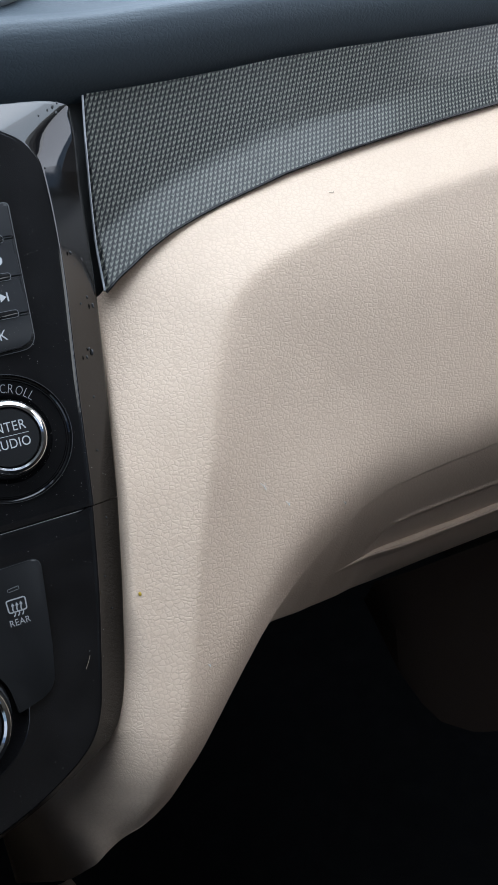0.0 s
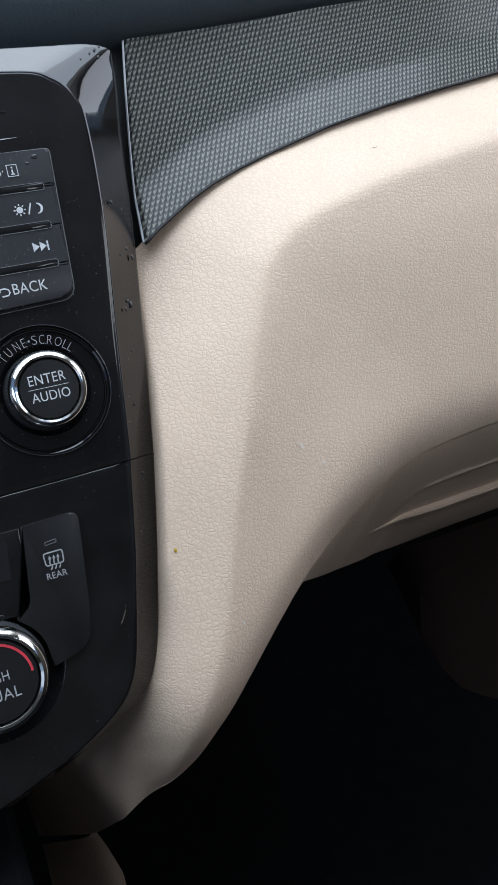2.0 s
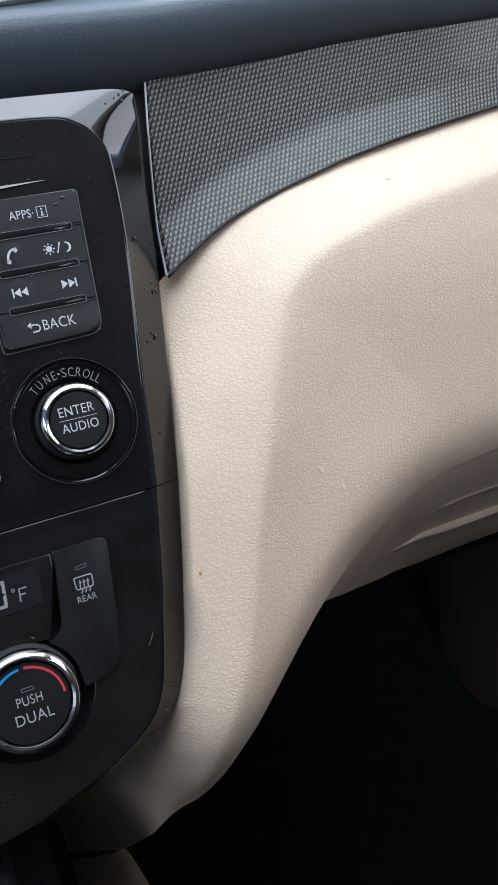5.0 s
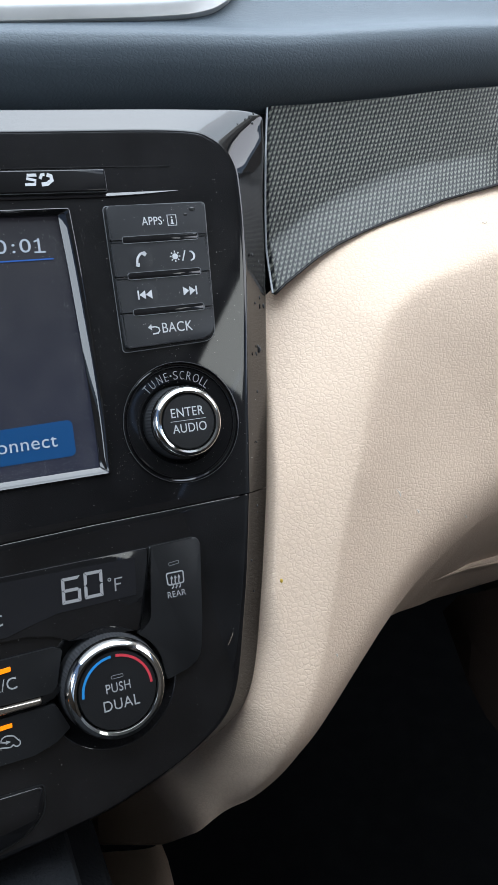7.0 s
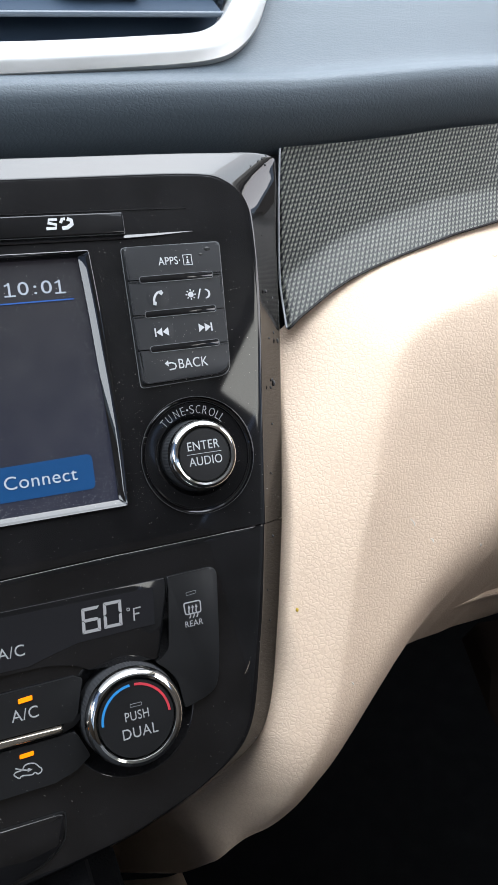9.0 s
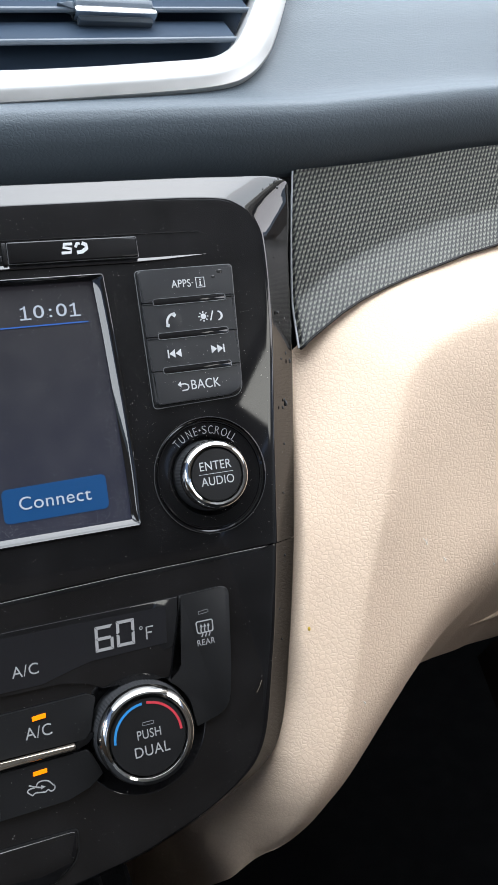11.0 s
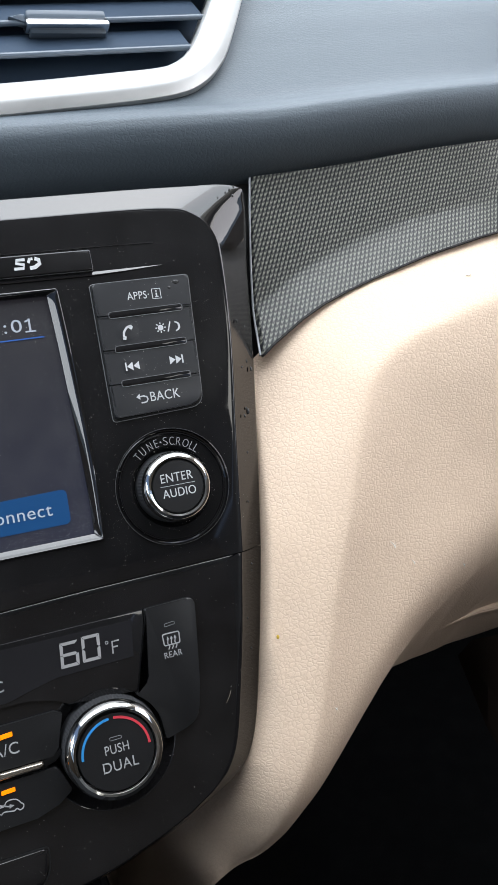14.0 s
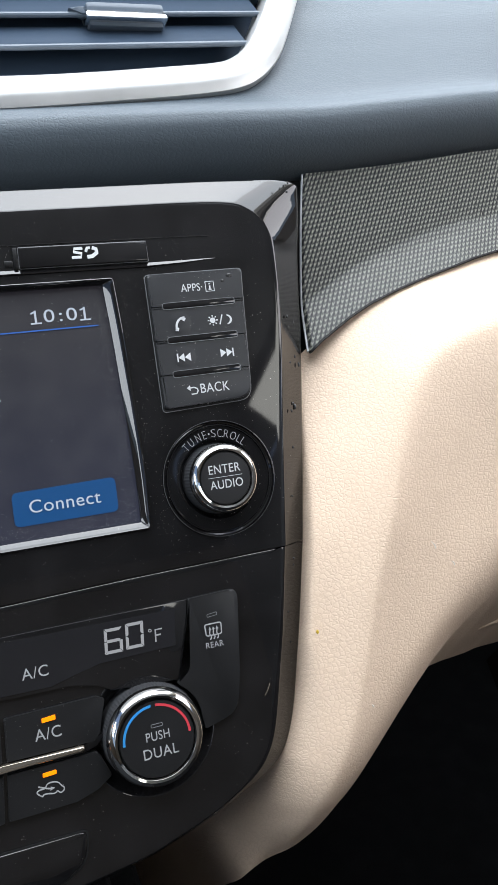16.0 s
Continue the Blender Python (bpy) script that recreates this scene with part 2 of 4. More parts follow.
def mesh_of(name, bm, material, origin, smooth=True):
    bmesh.ops.translate(bm, verts=bm.verts, vec=-origin)
    bmesh.ops.recalc_face_normals(bm, faces=bm.faces)
    me = bpy.data.meshes.new(name)
    bm.to_mesh(me)
    bm.free()
    me.materials.append(material)
    if smooth:
        me.polygons.foreach_set("use_smooth", [True] * len(me.polygons))
        me.set_sharp_from_angle(angle=radians(35))
    return me


def part(name, bm, material, parent, label="", smooth=True):
    origin = ORIGIN[parent]
    ob = new(name, mesh_of(name, bm, material, origin, smooth))
    ob.parent = parent
    ORIGIN[ob] = origin
    return tagged(ob, label)


def solo(name, bm, material, at, label, category, group="", kind="", smooth=True):
    ob = new(name, mesh_of(name, bm, material, Vector(at), smooth))
    ob.matrix_world = LEAN @ Matrix.Translation(at)
    ORIGIN[ob] = Vector(at)
    return tagged(ob, label, category, group, kind)


def slab(loop, front, back, bevel=0.0, segments=2):
    """A plate with the outline loop [(x, z)], from y = front to y = back, its front edge rounded."""
    bm = bmesh.new()
    a = [bm.verts.new((x, front, z)) for x, z in loop]
    b = [bm.verts.new((x, back, z)) for x, z in loop]
    n = len(loop)
    top = bm.faces.new(a)
    bm.faces.new(b[::-1])
    for i in range(n):
        bm.faces.new((a[i], b[i], b[(i + 1) % n], a[(i + 1) % n]))
    if bevel:
        bmesh.ops.bevel(bm, geom=list(top.edges), offset=bevel, segments=segments, profile=0.6, affect="EDGES")
    return bm


def box(x0, x1, y0, y1, z0, z1, bevel=0.0):
    bm = bmesh.new()
    bmesh.ops.create_cube(bm, size=1.0)
    for v in bm.verts:
        v.co = ((x0 + x1) / 2 + v.co.x * (x1 - x0), (y0 + y1) / 2 + v.co.y * (y1 - y0), (z0 + z1) / 2 + v.co.z * (z1 - z0))
    if bevel:
        bmesh.ops.bevel(bm, geom=list(bm.edges), offset=bevel, segments=2, profile=0.6, affect="EDGES")
    return bm


def rounded(points, radii, steps=5):
    """The outline through the corner points, each rounded by its radius."""
    out = []
    n = len(points)
    for i in range(n):
        p, a, b = (Vector(points[j % n]) for j in (i, i - 1, i + 1))
        r = radii[i] if isinstance(radii, (list, tuple)) else radii
        if r <= 0:
            out.append((p.x, p.y))
            continue
        da, db = (a - p).normalized(), (b - p).normalized()
        start, end = p + da * r, p + db * r
        for k in range(steps + 1):
            t = k / steps
            q = start * (1 - t) ** 2 + p * 2 * t * (1 - t) + end * t * t
            out.append((q.x, q.y))
    return out


def turned(centre, profile, n=72, knurl=0):
    """A body of revolution about the y axis: profile [(radius, y)]; knurl: ridges on rows marked by a third value."""
    bm = bmesh.new()
    rings = []
    cx, cz = centre
    for row in profile:
        r, y = row[:2]
        if r <= 1e-6:
            rings.append([bm.verts.new((cx, y, cz))])
            continue
        ring = []
        for i in range(n):
            a = 2 * math.pi * i / n
            rr = r - (0.00035 if knurl and len(row) > 2 and i % 2 else 0.0)
            ring.append(bm.verts.new((cx + rr * math.cos(a), y, cz + rr * math.sin(a))))
        rings.append(ring)
    for a, b in zip(rings, rings[1:]):
        for i in range(n):
            j = (i + 1) % n
            if len(a) == 1:
                bm.faces.new((a[0], b[i], b[j]))
            elif len(b) == 1:
                bm.faces.new((a[i], b[0], a[j]))
            else:
                bm.faces.new((a[i], b[i], b[j], a[j]))
    return bm


def tube(points, radius, n=8, closed=False):
    """A round bar along points; it ends in flat caps."""
    bm = bmesh.new()
    pts = [Vector(p) for p in points]
    rings = []
    for i, p in enumerate(pts):
        a = pts[i - 1] if i or closed else p
        b = pts[(i + 1) % len(pts)] if i + 1 < len(pts) or closed else p
        d = (b - a).normalized()
        s = d.cross(Vector((0.13, 0.9, 0.21))).normalized()
        u = s.cross(d)
        r = radius[i] if isinstance(radius, (list, tuple)) else radius
        rings.append([bm.verts.new(p + r * (math.cos(k * 2 * math.pi / n) * s + math.sin(k * 2 * math.pi / n) * u)) for k in range(n)])
    pairs = list(zip(rings, rings[1:])) + ([(rings[-1], rings[0])] if closed else [])
    for a, b in pairs:
        for k in range(n):
            bm.faces.new((a[k], a[(k + 1) % n], b[(k + 1) % n], b[k]))
    if not closed:
        bm.faces.new(rings[0][::-1])
        bm.faces.new(rings[-1])
    return bm


def stroke(points, width, front, thick=0.0002, closed=False):
    """A flat printed line through points [(x, z)], standing a hair proud of y = front."""
    bm = bmesh.new()
    pts = [Vector(p) for p in points]
    n = len(pts)
    left, right = [], []
    for i, p in enumerate(pts):
        a = pts[i - 1] if i or closed else p
        b = pts[(i + 1) % n] if i + 1 < n or closed else p
        d = (b - a).normalized()
        s = Vector((-d.y, d.x)) * width / 2
        left.append((p + s, p - s))
    rows = [[bm.verts.new((l.x, front - thick, l.y)), bm.verts.new((r.x, front - thick, r.y)), bm.verts.new((r.x, front, r.y)), bm.verts.new((l.x, front, l.y))] for l, r in left]
    pairs = list(zip(rows, rows[1:])) + ([(rows[-1], rows[0])] if closed else [])
    for a, b in pairs:
        for k in range(4):
            bm.faces.new((a[k], a[(k + 1) % 4], b[(k + 1) % 4], b[k]))
    if not closed:
        bm.faces.new(rows[0][::-1])
        bm.faces.new(rows[-1])
    return bm


def joined(*meshes):
    """Several bmeshes as one."""
    out = bmesh.new()
    for bm in meshes:
        me = bpy.data.meshes.new("piece")
        bm.to_mesh(me)
        bm.free()
        out.from_mesh(me)
        bpy.data.meshes.remove(me)
    return out


def arc(cx, cz, r, a0, a1, n=24):
    return [(cx + r * math.cos(radians(a0 + (a1 - a0) * i / n)), cz + r * math.sin(radians(a0 + (a1 - a0) * i / n))) for i in range(n + 1)]


def lettering(words, x, z, size, front, turn=0.0, wide=1.0, align="CENTER", thick=0.00012, weight=-0.00001):
    """Printed words, centred at (x, z) on the face y = front; turn: degrees anticlockwise."""
    curve = bpy.data.curves.new("words", "FONT")
    curve.body, curve.size, curve.align_x, curve.align_y = words, size, align, "CENTER"
    curve.extrude = thick
    curve.space_character = 1.06
    curve.offset = weight
    ob = new("words", curve)
    me = bpy.data.meshes.new_from_object(ob.evaluated_get(bpy.context.evaluated_depsgraph_get()))
    bpy.data.objects.remove(ob)
    bpy.data.curves.remove(curve)
    bm = bmesh.new()
    bm.from_mesh(me)
    bpy.data.meshes.remove(me)
    c, s = math.cos(radians(turn)), math.sin(radians(turn))
    for v in bm.verts:
        a, b, d = v.co.x * wide, v.co.y, v.co.z
        v.co = (x + a * c - b * s, front - d, z + a * s + b * c)
    return bm


def smooth_line(points, steps=8):
    """A Catmull-Rom line through tuples of any length."""
    out = []
    n = len(points)
    for i in range(n - 1):
        p0, p1, p2, p3 = (np.array(points[min(max(j, 0), n - 1)], float) for j in (i - 1, i, i + 1, i + 2))
        for k in range(steps):
            t = k / steps
            out.append(tuple(0.5 * (2 * p1 + (p2 - p0) * t + (2 * p0 - 5 * p1 + 4 * p2 - p3) * t * t + (3 * p1 - p0 - 3 * p2 + p3) * t ** 3)))
    out.append(tuple(float(c) for c in points[-1]))
    return out


def soft(x, w):
    """A soft corner: 0 below, x above, rounded over w."""
    return w * np.logaddexp(0.0, x / w)


def ease(a, b, x):
    t = np.clip((x - a) / (b - a), 0, 1)
    return t * t * (3 - 2 * t)


def sheet(px, py, pz):
    """A mesh from three arrays of coordinates, rows by columns."""
    bm = bmesh.new()
    rows, cols = px.shape
    vs = [[bm.verts.new((px[i, j], py[i, j], pz[i, j])) for j in range(cols)] for i in range(rows)]
    for i in range(rows - 1):
        for j in range(cols - 1):
            bm.faces.new((vs[i][j], vs[i + 1][j], vs[i + 1][j + 1], vs[i][j + 1]))
    return bm


# ---------------------------------------------------------------- the dashboard's large forms
MID = -0.072  # the console's middle


def mirrored(half):
    """The closed outline of a right half that begins and ends at the middle."""
    return half + [(2 * MID - x, *rest) for x, *rest in half[-2:0:-1]]


def shell(edge, lip, holes, face_y, back_y, centre):
    """A lacquered surround: a face with holes, a faint crown, a tight round edge, a bevelled side and walls that run back."""
    bm = bmesh.new()
    n = len(edge)
    rings = [[] for _ in range(15)]
    for e, o in zip(edge, lip):
        e, o = Vector((e[0], face_y, e[2])), Vector(o)
        flat = Vector((o.x - e.x, 0, o.z - e.z))
        inward = -flat.normalized() if flat.length > 1e-5 else Vector((0, 0, 1 if e.z < centre[1] else -1))
        fall = (o - e).normalized()
        r = min(0.0007, (o - e).length * 0.2)
        if flat.length <= 1e-5:
            r = 0.0006 if inward.z < 0 else 0.0002
        wide = min(0.0034, abs(e.z - centre[1]) + 0.0034)
        row = [e + inward * wide, e + inward * (r * 2.6), e + inward * (r * 1.25) + Vector((0, 0.00003, 0))]
        a, b = e + inward * r + Vector((0, 0.00006, 0)), e + fall * r
        row += [a * (1 - t) ** 2 + e * 2 * t * (1 - t) + b * t * t for t in (0, 0.25, 0.5, 0.75, 1)]
        row += [e + fall * (r * 1.5), e.lerp(o, 0.5), e.lerp(o, 0.90)]
        c, d = e.lerp(o, 0.94), o + Vector((0, 0.0012, 0))
        row += [c, c * 0.25 + o * 0.5 + d * 0.25, d, Vector((o.x, back_y, o.z))]
        for ring, p in zip(rings, row):
            ring.append(bm.verts.new(p))
    for k, (a, b) in enumerate(zip(rings, rings[1:])):
        for i in range(n):
            f = bm.faces.new((a[i], b[i], b[(i + 1) % n], a[(i + 1) % n]))
            at = f.calc_center_median()
            f.material_index = 1 if k >= 8 and at.z < 0.205 else 0
    rim = [bm.edges.get((rings[0][i], rings[0][(i + 1) % n])) for i in range(n)]
    for hole in holes:
        vs = [bm.verts.new((x, face_y, z)) for x, z in hole]
        rim += [bm.edges.new((vs[i], vs[(i + 1) % len(vs)])) for i in range(len(vs))]
    bmesh.ops.triangle_fill(bm, use_beauty=True, edges=rim)
    return bm


# upper surround
def seam_z(x):
    return float(np.interp(x, (MID, -0.04, 0.0, 0.05, 0.0722, 0.0845), (0.0622, 0.0632, 0.0645, 0.0653, 0.0657, 0.0657)))


SEAM_X = (MID, -0.055, -0.04, -0.02, 0.0, 0.02, 0.04, 0.055, 0.063)
up_edge = [(x, 0.0004, seam_z(x) + 0.0002) for x in SEAM_X] + smooth_line([(0.0710, 0.0005, 0.0659), (0.0772, 0.0005, 0.114), (0.0839, 0.0006, 0.164), (0.0858, 0.0006, 0.198), (0.0838, 0.0008, 0.2090), (0.0763, 0.0006, 0.2182), (0.0600, 0.0006, 0.2222), (0.0, 0.0006, 0.2219), (MID, 0.0006, 0.2209)])
up_lip = [(x, 0.0060, seam_z(x) + 0.0002) for x in SEAM_X] + smooth_line([(0.0845, 0.0110, 0.0659), (0.0910, 0.0125, 0.1040), (0.0990, 0.0150, 0.1540), (0.1033, 0.0140, 0.1960), (0.1056, 0.0090, 0.2240), (0.1010, 0.0060, 0.2322), (0.0680, 0.0052, 0.2334), (0.0, 0.0052, 0.2325), (MID, 0.0052, 0.2315)])
SCREEN_SIDE = ((0.0114, 0.0838), (0.0123, 0.1030), (0.0126, 0.1230), (0.0121, 0.1450), (0.0114, 0.1700), (0.0104, 0.1912))
SCREEN_IN = ((0.0083, 0.0868), (0.0087, 0.1040), (0.0085, 0.1230), (0.0079, 0.1450), (0.0071, 0.1690), (0.0060, 0.1890))


def screen_loop(side, inset, r):
    """A closed outline from the screen's right side, set in by a width and mirrored."""
    low, top = side[0][1], side[-1][1]
    half = [(x - inset, min(max(z, low + inset), top - inset)) for x, z in smooth_line(side, 5)]
    bends = [r] + [0] * (len(half) - 2) + [r]
    return rounded(half + [(2 * MID - x, z) for x, z in half[::-1]], bends * 2)


screen_hole = screen_loop(SCREEN_SIDE, 0.0, 0.0012)
dish_hole = arc(0.0451, 0.1003, 0.0256, 0, 352.5, 47)
fascia = thing("console_surround", (0.0, 0.0, 0.145), "glossy black lacquered console surround with dust and dried drops", "console trim")
part("shell", shell(mirrored(up_edge), mirrored(up_lip), [screen_hole, dish_hole], 0.0, 0.09, (MID, 0.145)), PIANO, fascia).data.materials.append(PIANO_SIDE)
corner = [Vector((0.0822, 0.0004, 0.2130)), Vector((0.0940, 0.0046, 0.2240)), Vector((0.1005, 0.0062, 0.2310))]
# thin dark bar over the bevel corner draws the crease's shade line
part("crease_shade", tube(smooth_line([tuple(p) for p in corner], 6), 0.00016, 6), GAP, fascia)
part("slot_ledge", joined(
    sheet(*(np.array([[p[k] for p in row] for row in (
        [(2 * MID - 0.05, 0.0002, 0.1978), (0.0267, 0.0002, 0.1972), (0.040, 0.0001, 0.1972), (0.0575, 0.0001, 0.1973)],
        [(2 * MID - 0.05, -0.0010, 0.1956), (0.0267, -0.0009, 0.1954), (0.040, -0.0006, 0.1959), (0.0575, -0.0001, 0.1971)],
        [(2 * MID - 0.05, -0.0009, 0.1952), (0.0267, -0.0008, 0.1950), (0.040, -0.0005, 0.1956), (0.0575, -0.0001, 0.1970)],
        [(2 * MID - 0.05, 0.0004, 0.1949), (0.0267, 0.0004, 0.1947), (0.040, 0.0004, 0.1954), (0.0575, 0.0004, 0.1969)])]) for k in range(3)))), PIANO, fascia)
part("slot_line", stroke([(2 * MID - 0.05, 0.2074), (0.0, 0.2074), (0.035, 0.2075), (0.0555, 0.2073)], 0.0004, -0.0001), SATIN, fascia)
cover = part("card_cover", slab(rounded([(-0.0270, 0.1975), (0.0268, 0.1975), (0.0266, 0.2060), (-0.0268, 0.2060)], 0.0006, 3), -0.0018, 0.002, 0.0004), PIANO, fascia, "glossy black memory card slot cover")
part("cover_line", stroke(rounded([(-0.0272, 0.1973), (0.0270, 0.1973), (0.0268, 0.2062), (-0.0270, 0.2062)], 0.0006, 3), 0.00025, -0.0004, closed=True), RIM_GREY, cover)
part("card_mark", joined(
    stroke([(-0.0008, 0.2041), (-0.0042, 0.2041), (-0.0046, 0.2028), (-0.0014, 0.2020), (-0.0018, 0.2005), (-0.0056, 0.2005)], 0.0012, -0.0018),
    stroke([(0.0008, 0.2004), (0.0030, 0.2006), (0.0050, 0.2020), (0.0048, 0.2036), (0.0032, 0.2042)], 0.0016, -0.0018),
    stroke([(0.0004, 0.2026), (0.0012, 0.2042), (0.0024, 0.2042)], 0.0012, -0.0018)), PRINT, cover, "white card mark")
part("slot_block", joined(box(-0.0330, -0.0296, -0.0006, 0.002, 0.1985, 0.2010, 0.0003), box(-0.0292, -0.0275, -0.001, 0.002, 0.1975, 0.2062, 0.0003)), SATIN, fascia)
part("dish", turned((0.0451, 0.1003), [(0.0258, 0.0004), (0.0256, -0.0005), (0.0251, -0.0006), (0.0247, 0.0006), (0.0240, 0.0009), (0.0236, 0.0002), (0.0232, 0.0002), (0.0229, 0.0010), (0.0178, 0.0013), (0.0160, 0.0042), (0.0, 0.0044)]), PIANO, fascia)
# fine dull grey circles drawn along the dish's rims
for radius in (0.0254, 0.0238):
    part("ring_line", stroke(arc(0.0451, 0.1003, radius, 0, 354, 59), 0.00016, -0.0005 if radius > 0.025 else 0.0009, closed=True), RING_GREY, fascia)
ring_words = "TUNE·SCROLL"
spread = [130.6, 121.5, 110.5, 101.5, 95.5, 89.5, 81.0, 72.0, 62.5, 54.0, 47.5]
for ch, a in zip(ring_words, spread):
    r = 0.0199
    w = 0.0008 if ch == "·" else 0.0016 if ch in "EL" else 0.0026 if ch == "O" else 0.0020
    h = 0.0008 if ch == "·" else 0.0035
    bm = lettering(ch, 0, 0, 0.005, 0.0, weight=-0.00009)
    xs, zs = [v.co.x for v in bm.verts], [v.co.z for v in bm.verts]
    bx, bz = (min(xs) + max(xs)) / 2, (min(zs) + max(zs)) / 2
    sx, sz = w / max(max(xs) - min(xs), 1e-5), h / max(max(zs) - min(zs), 1e-5)
    t = radians(a - 90)
    for v in bm.verts:
        x, z = (v.co.x - bx) * sx, (v.co.z - bz) * sz
        v.co = (0.0451 + r * math.cos(radians(a)) + x * math.cos(t) - z * math.sin(t), v.co.y + 0.0009, 0.1003 + r * math.sin(radians(a)) + x * math.sin(t) + z * math.cos(t))
    part("letter", bm, PRINT_RING, fascia, smooth=False)

# lower surround
lo_edge = [(x, 0.0004, seam_z(x) - 0.0002) for x in SEAM_X] + smooth_line([(0.0706, 0.0005, 0.0655), (0.0645, 0.0005, 0.0320), (0.0600, 0.0005, 0.0120), (0.0556, 0.0005, -0.0065), (0.0522, 0.0005, -0.0170), (0.0480, 0.0005, -0.0243), (0.0430, 0.0005, -0.0293), (0.0346, 0.0005, -0.0348), (0.0212, 0.0005, -0.0412), (0.0050, 0.0005, -0.0466), (-0.0150, 0.0005, -0.0517), (MID, 0.0010, -0.0590)])
lo_lip = [(x, 0.0060, seam_z(x) - 0.0002) for x in SEAM_X] + smooth_line([(0.0845, 0.0110, 0.0655), (0.0773, 0.0104, 0.0310), (0.0728, 0.0102, 0.0115), (0.0683, 0.0100, -0.0070), (0.0640, 0.0100, -0.0195), (0.0588, 0.0100, -0.0282), (0.0510, 0.0100, -0.0342), (0.0400, 0.0090, -0.0388), (0.0246, 0.0075, -0.0448), (0.0070, 0.0062, -0.0500), (-0.0140, 0.0056, -0.0550), (MID, 0.0040, -0.0625)])
knob_hole = arc(0.0, 0.0, 0.0272, 0, 352.5, 47)
lower = thing("climate_surround", (0.0, 0.0, 0.0), "glossy black lacquered climate control surround below a seam", "console trim")
part("shell", shell(mirrored(lo_edge), mirrored(lo_lip), [knob_hole], 0.0, 0.09, (MID, 0.012)), PIANO, lower).data.materials.append(PIANO_SIDE)
part("knob_recess", turned((0.0, 0.0), [(0.0274, 0.0003), (0.0272, -0.0002), (0.0268, -0.0001), (0.0262, 0.0005), (0.0248, 0.0022), (0.0232, 0.0036), (0.0215, 0.0044), (0.0, 0.0048)]), PIANO, lower)
door = part("pocket_door", slab(rounded([(-0.1100, -0.0332), (-0.0323, -0.0331), (-0.0337, -0.0449), (-0.0430, -0.0502), (-0.0560, -0.0540), (-0.1100, -0.0560)], [0, 0.002, 0.006, 0, 0, 0]), -0.0012, 0.0006, 0.0006), PIANO, lower, "glossy black pocket flap")
part("gap", stroke(rounded([(-0.1100, -0.0328), (-0.0318, -0.0326), (-0.0332, -0.0452), (-0.0430, -0.0508), (-0.0560, -0.0545)], [0, 0.002, 0.006, 0, 0]), 0.0007, -0.0003), GAP, lower)

# ---------------------------------------------------------------- screen
screen = thing("touch_screen", (-0.07, 0.004, 0.138), "dark blue dashboard touch screen, dusty, showing the time", "screen")


b_out, b_mid, b_in = screen_hole, screen_loop(SCREEN_SIDE, 0.0003, 0.0010), screen_loop(SCREEN_IN, 0.0, 0.0004)
bezel = bmesh.new()
rings = [[bezel.verts.new((x, y, z)) for x, z in ring] for ring, y in ((b_out, 0.0), (b_out, -0.0009), (b_mid, -0.0011))]
# a bevelled inner flank: one slope above and below, a shallow and a steep one at the sides
for u, flat, side in ((0.25, 0.0006, 0.0003), (0.40, 0.0011, 0.0006), (0.46, 0.0012, 0.0008), (0.80, 0.0017, 0.0020), (1.0, 0.0021, 0.0028)):
    rings.append([bezel.verts.new((a + (c - a) * u, -0.0011 + flat + (side - flat) * float(ease(0.0872, 0.0890, d) * ease(0.1886, 0.1860, d)), b + (d - b) * u)) for (a, b), (c, d) in zip(b_mid, b_in)])
rings.append([bezel.verts.new((x, 0.0060, z)) for x, z in b_in])
for a, b in zip(rings, rings[1:]):
    for i in range(len(a)):
        bezel.faces.new((a[i], b[i], b[(i + 1) % len(a)], a[(i + 1) % len(a)]))
part("bezel", bezel, PIANO, screen, "glossy black rounded bezel")
pane = part("pane", slab([(x, z) for x, z in b_in], 0.0030, 0.0050), GLASS, screen)
FRONT = 0.0029
for ch, x in zip("10:01", (-0.0106, -0.0050, -0.0002, 0.0044, 0.0098)):
    figure = lettering(ch, x - 0.0127, 0.1776, 0.0076, FRONT, wide=1.30 if ch != "1" else 1.15)
    if ch == "1":
        figure = joined(figure, stroke([(x - 0.0148, 0.1751), (x - 0.0104, 0.1751)], 0.0006, FRONT), stroke([(x - 0.0145, 0.1793), (x - 0.0129, 0.1799)], 0.0006, FRONT))
    part("clock_digit" if ch != ":" else "clock_colon", figure, SCREEN_TEXT, screen, smooth=False)
part("status_line", stroke([(2 * MID - 0.002, 0.1714), (0.0022, 0.1722)], 0.0005, FRONT), SCREEN_LINE, screen)
part("status_caption", lettering("ted.", -0.0487, 0.1470, 0.0084, FRONT, wide=1.1), SCREEN_TEXT, screen, smooth=False)
key = part("screen_key", slab(rounded([(-0.0430, 0.0928), (-0.0002, 0.0930), (0.0000, 0.1076), (-0.0428, 0.1068)], 0.0026), FRONT - 0.0002, FRONT + 0.0002), SCREEN_BLUE, screen, "lit blue screen key")
part("key_caption", lettering("Connect", -0.0219, 0.1000, 0.0076, FRONT - 0.0003, wide=1.06), SCREEN_TEXT, key, smooth=False)

# ---------------------------------------------------------------- media buttons
media = thing("media_button_panel", (0.045, -0.001, 0.161), "black four-row media button panel with white symbols", "button panel")
part("recess", slab(rounded([(0.0243, 0.1318), (0.0650, 0.1334), (0.0684, 0.1917), (0.0243, 0.1912)], [0.002, 0.0058, 0.002, 0.002]), -0.0003, 0.001), GAP, media)
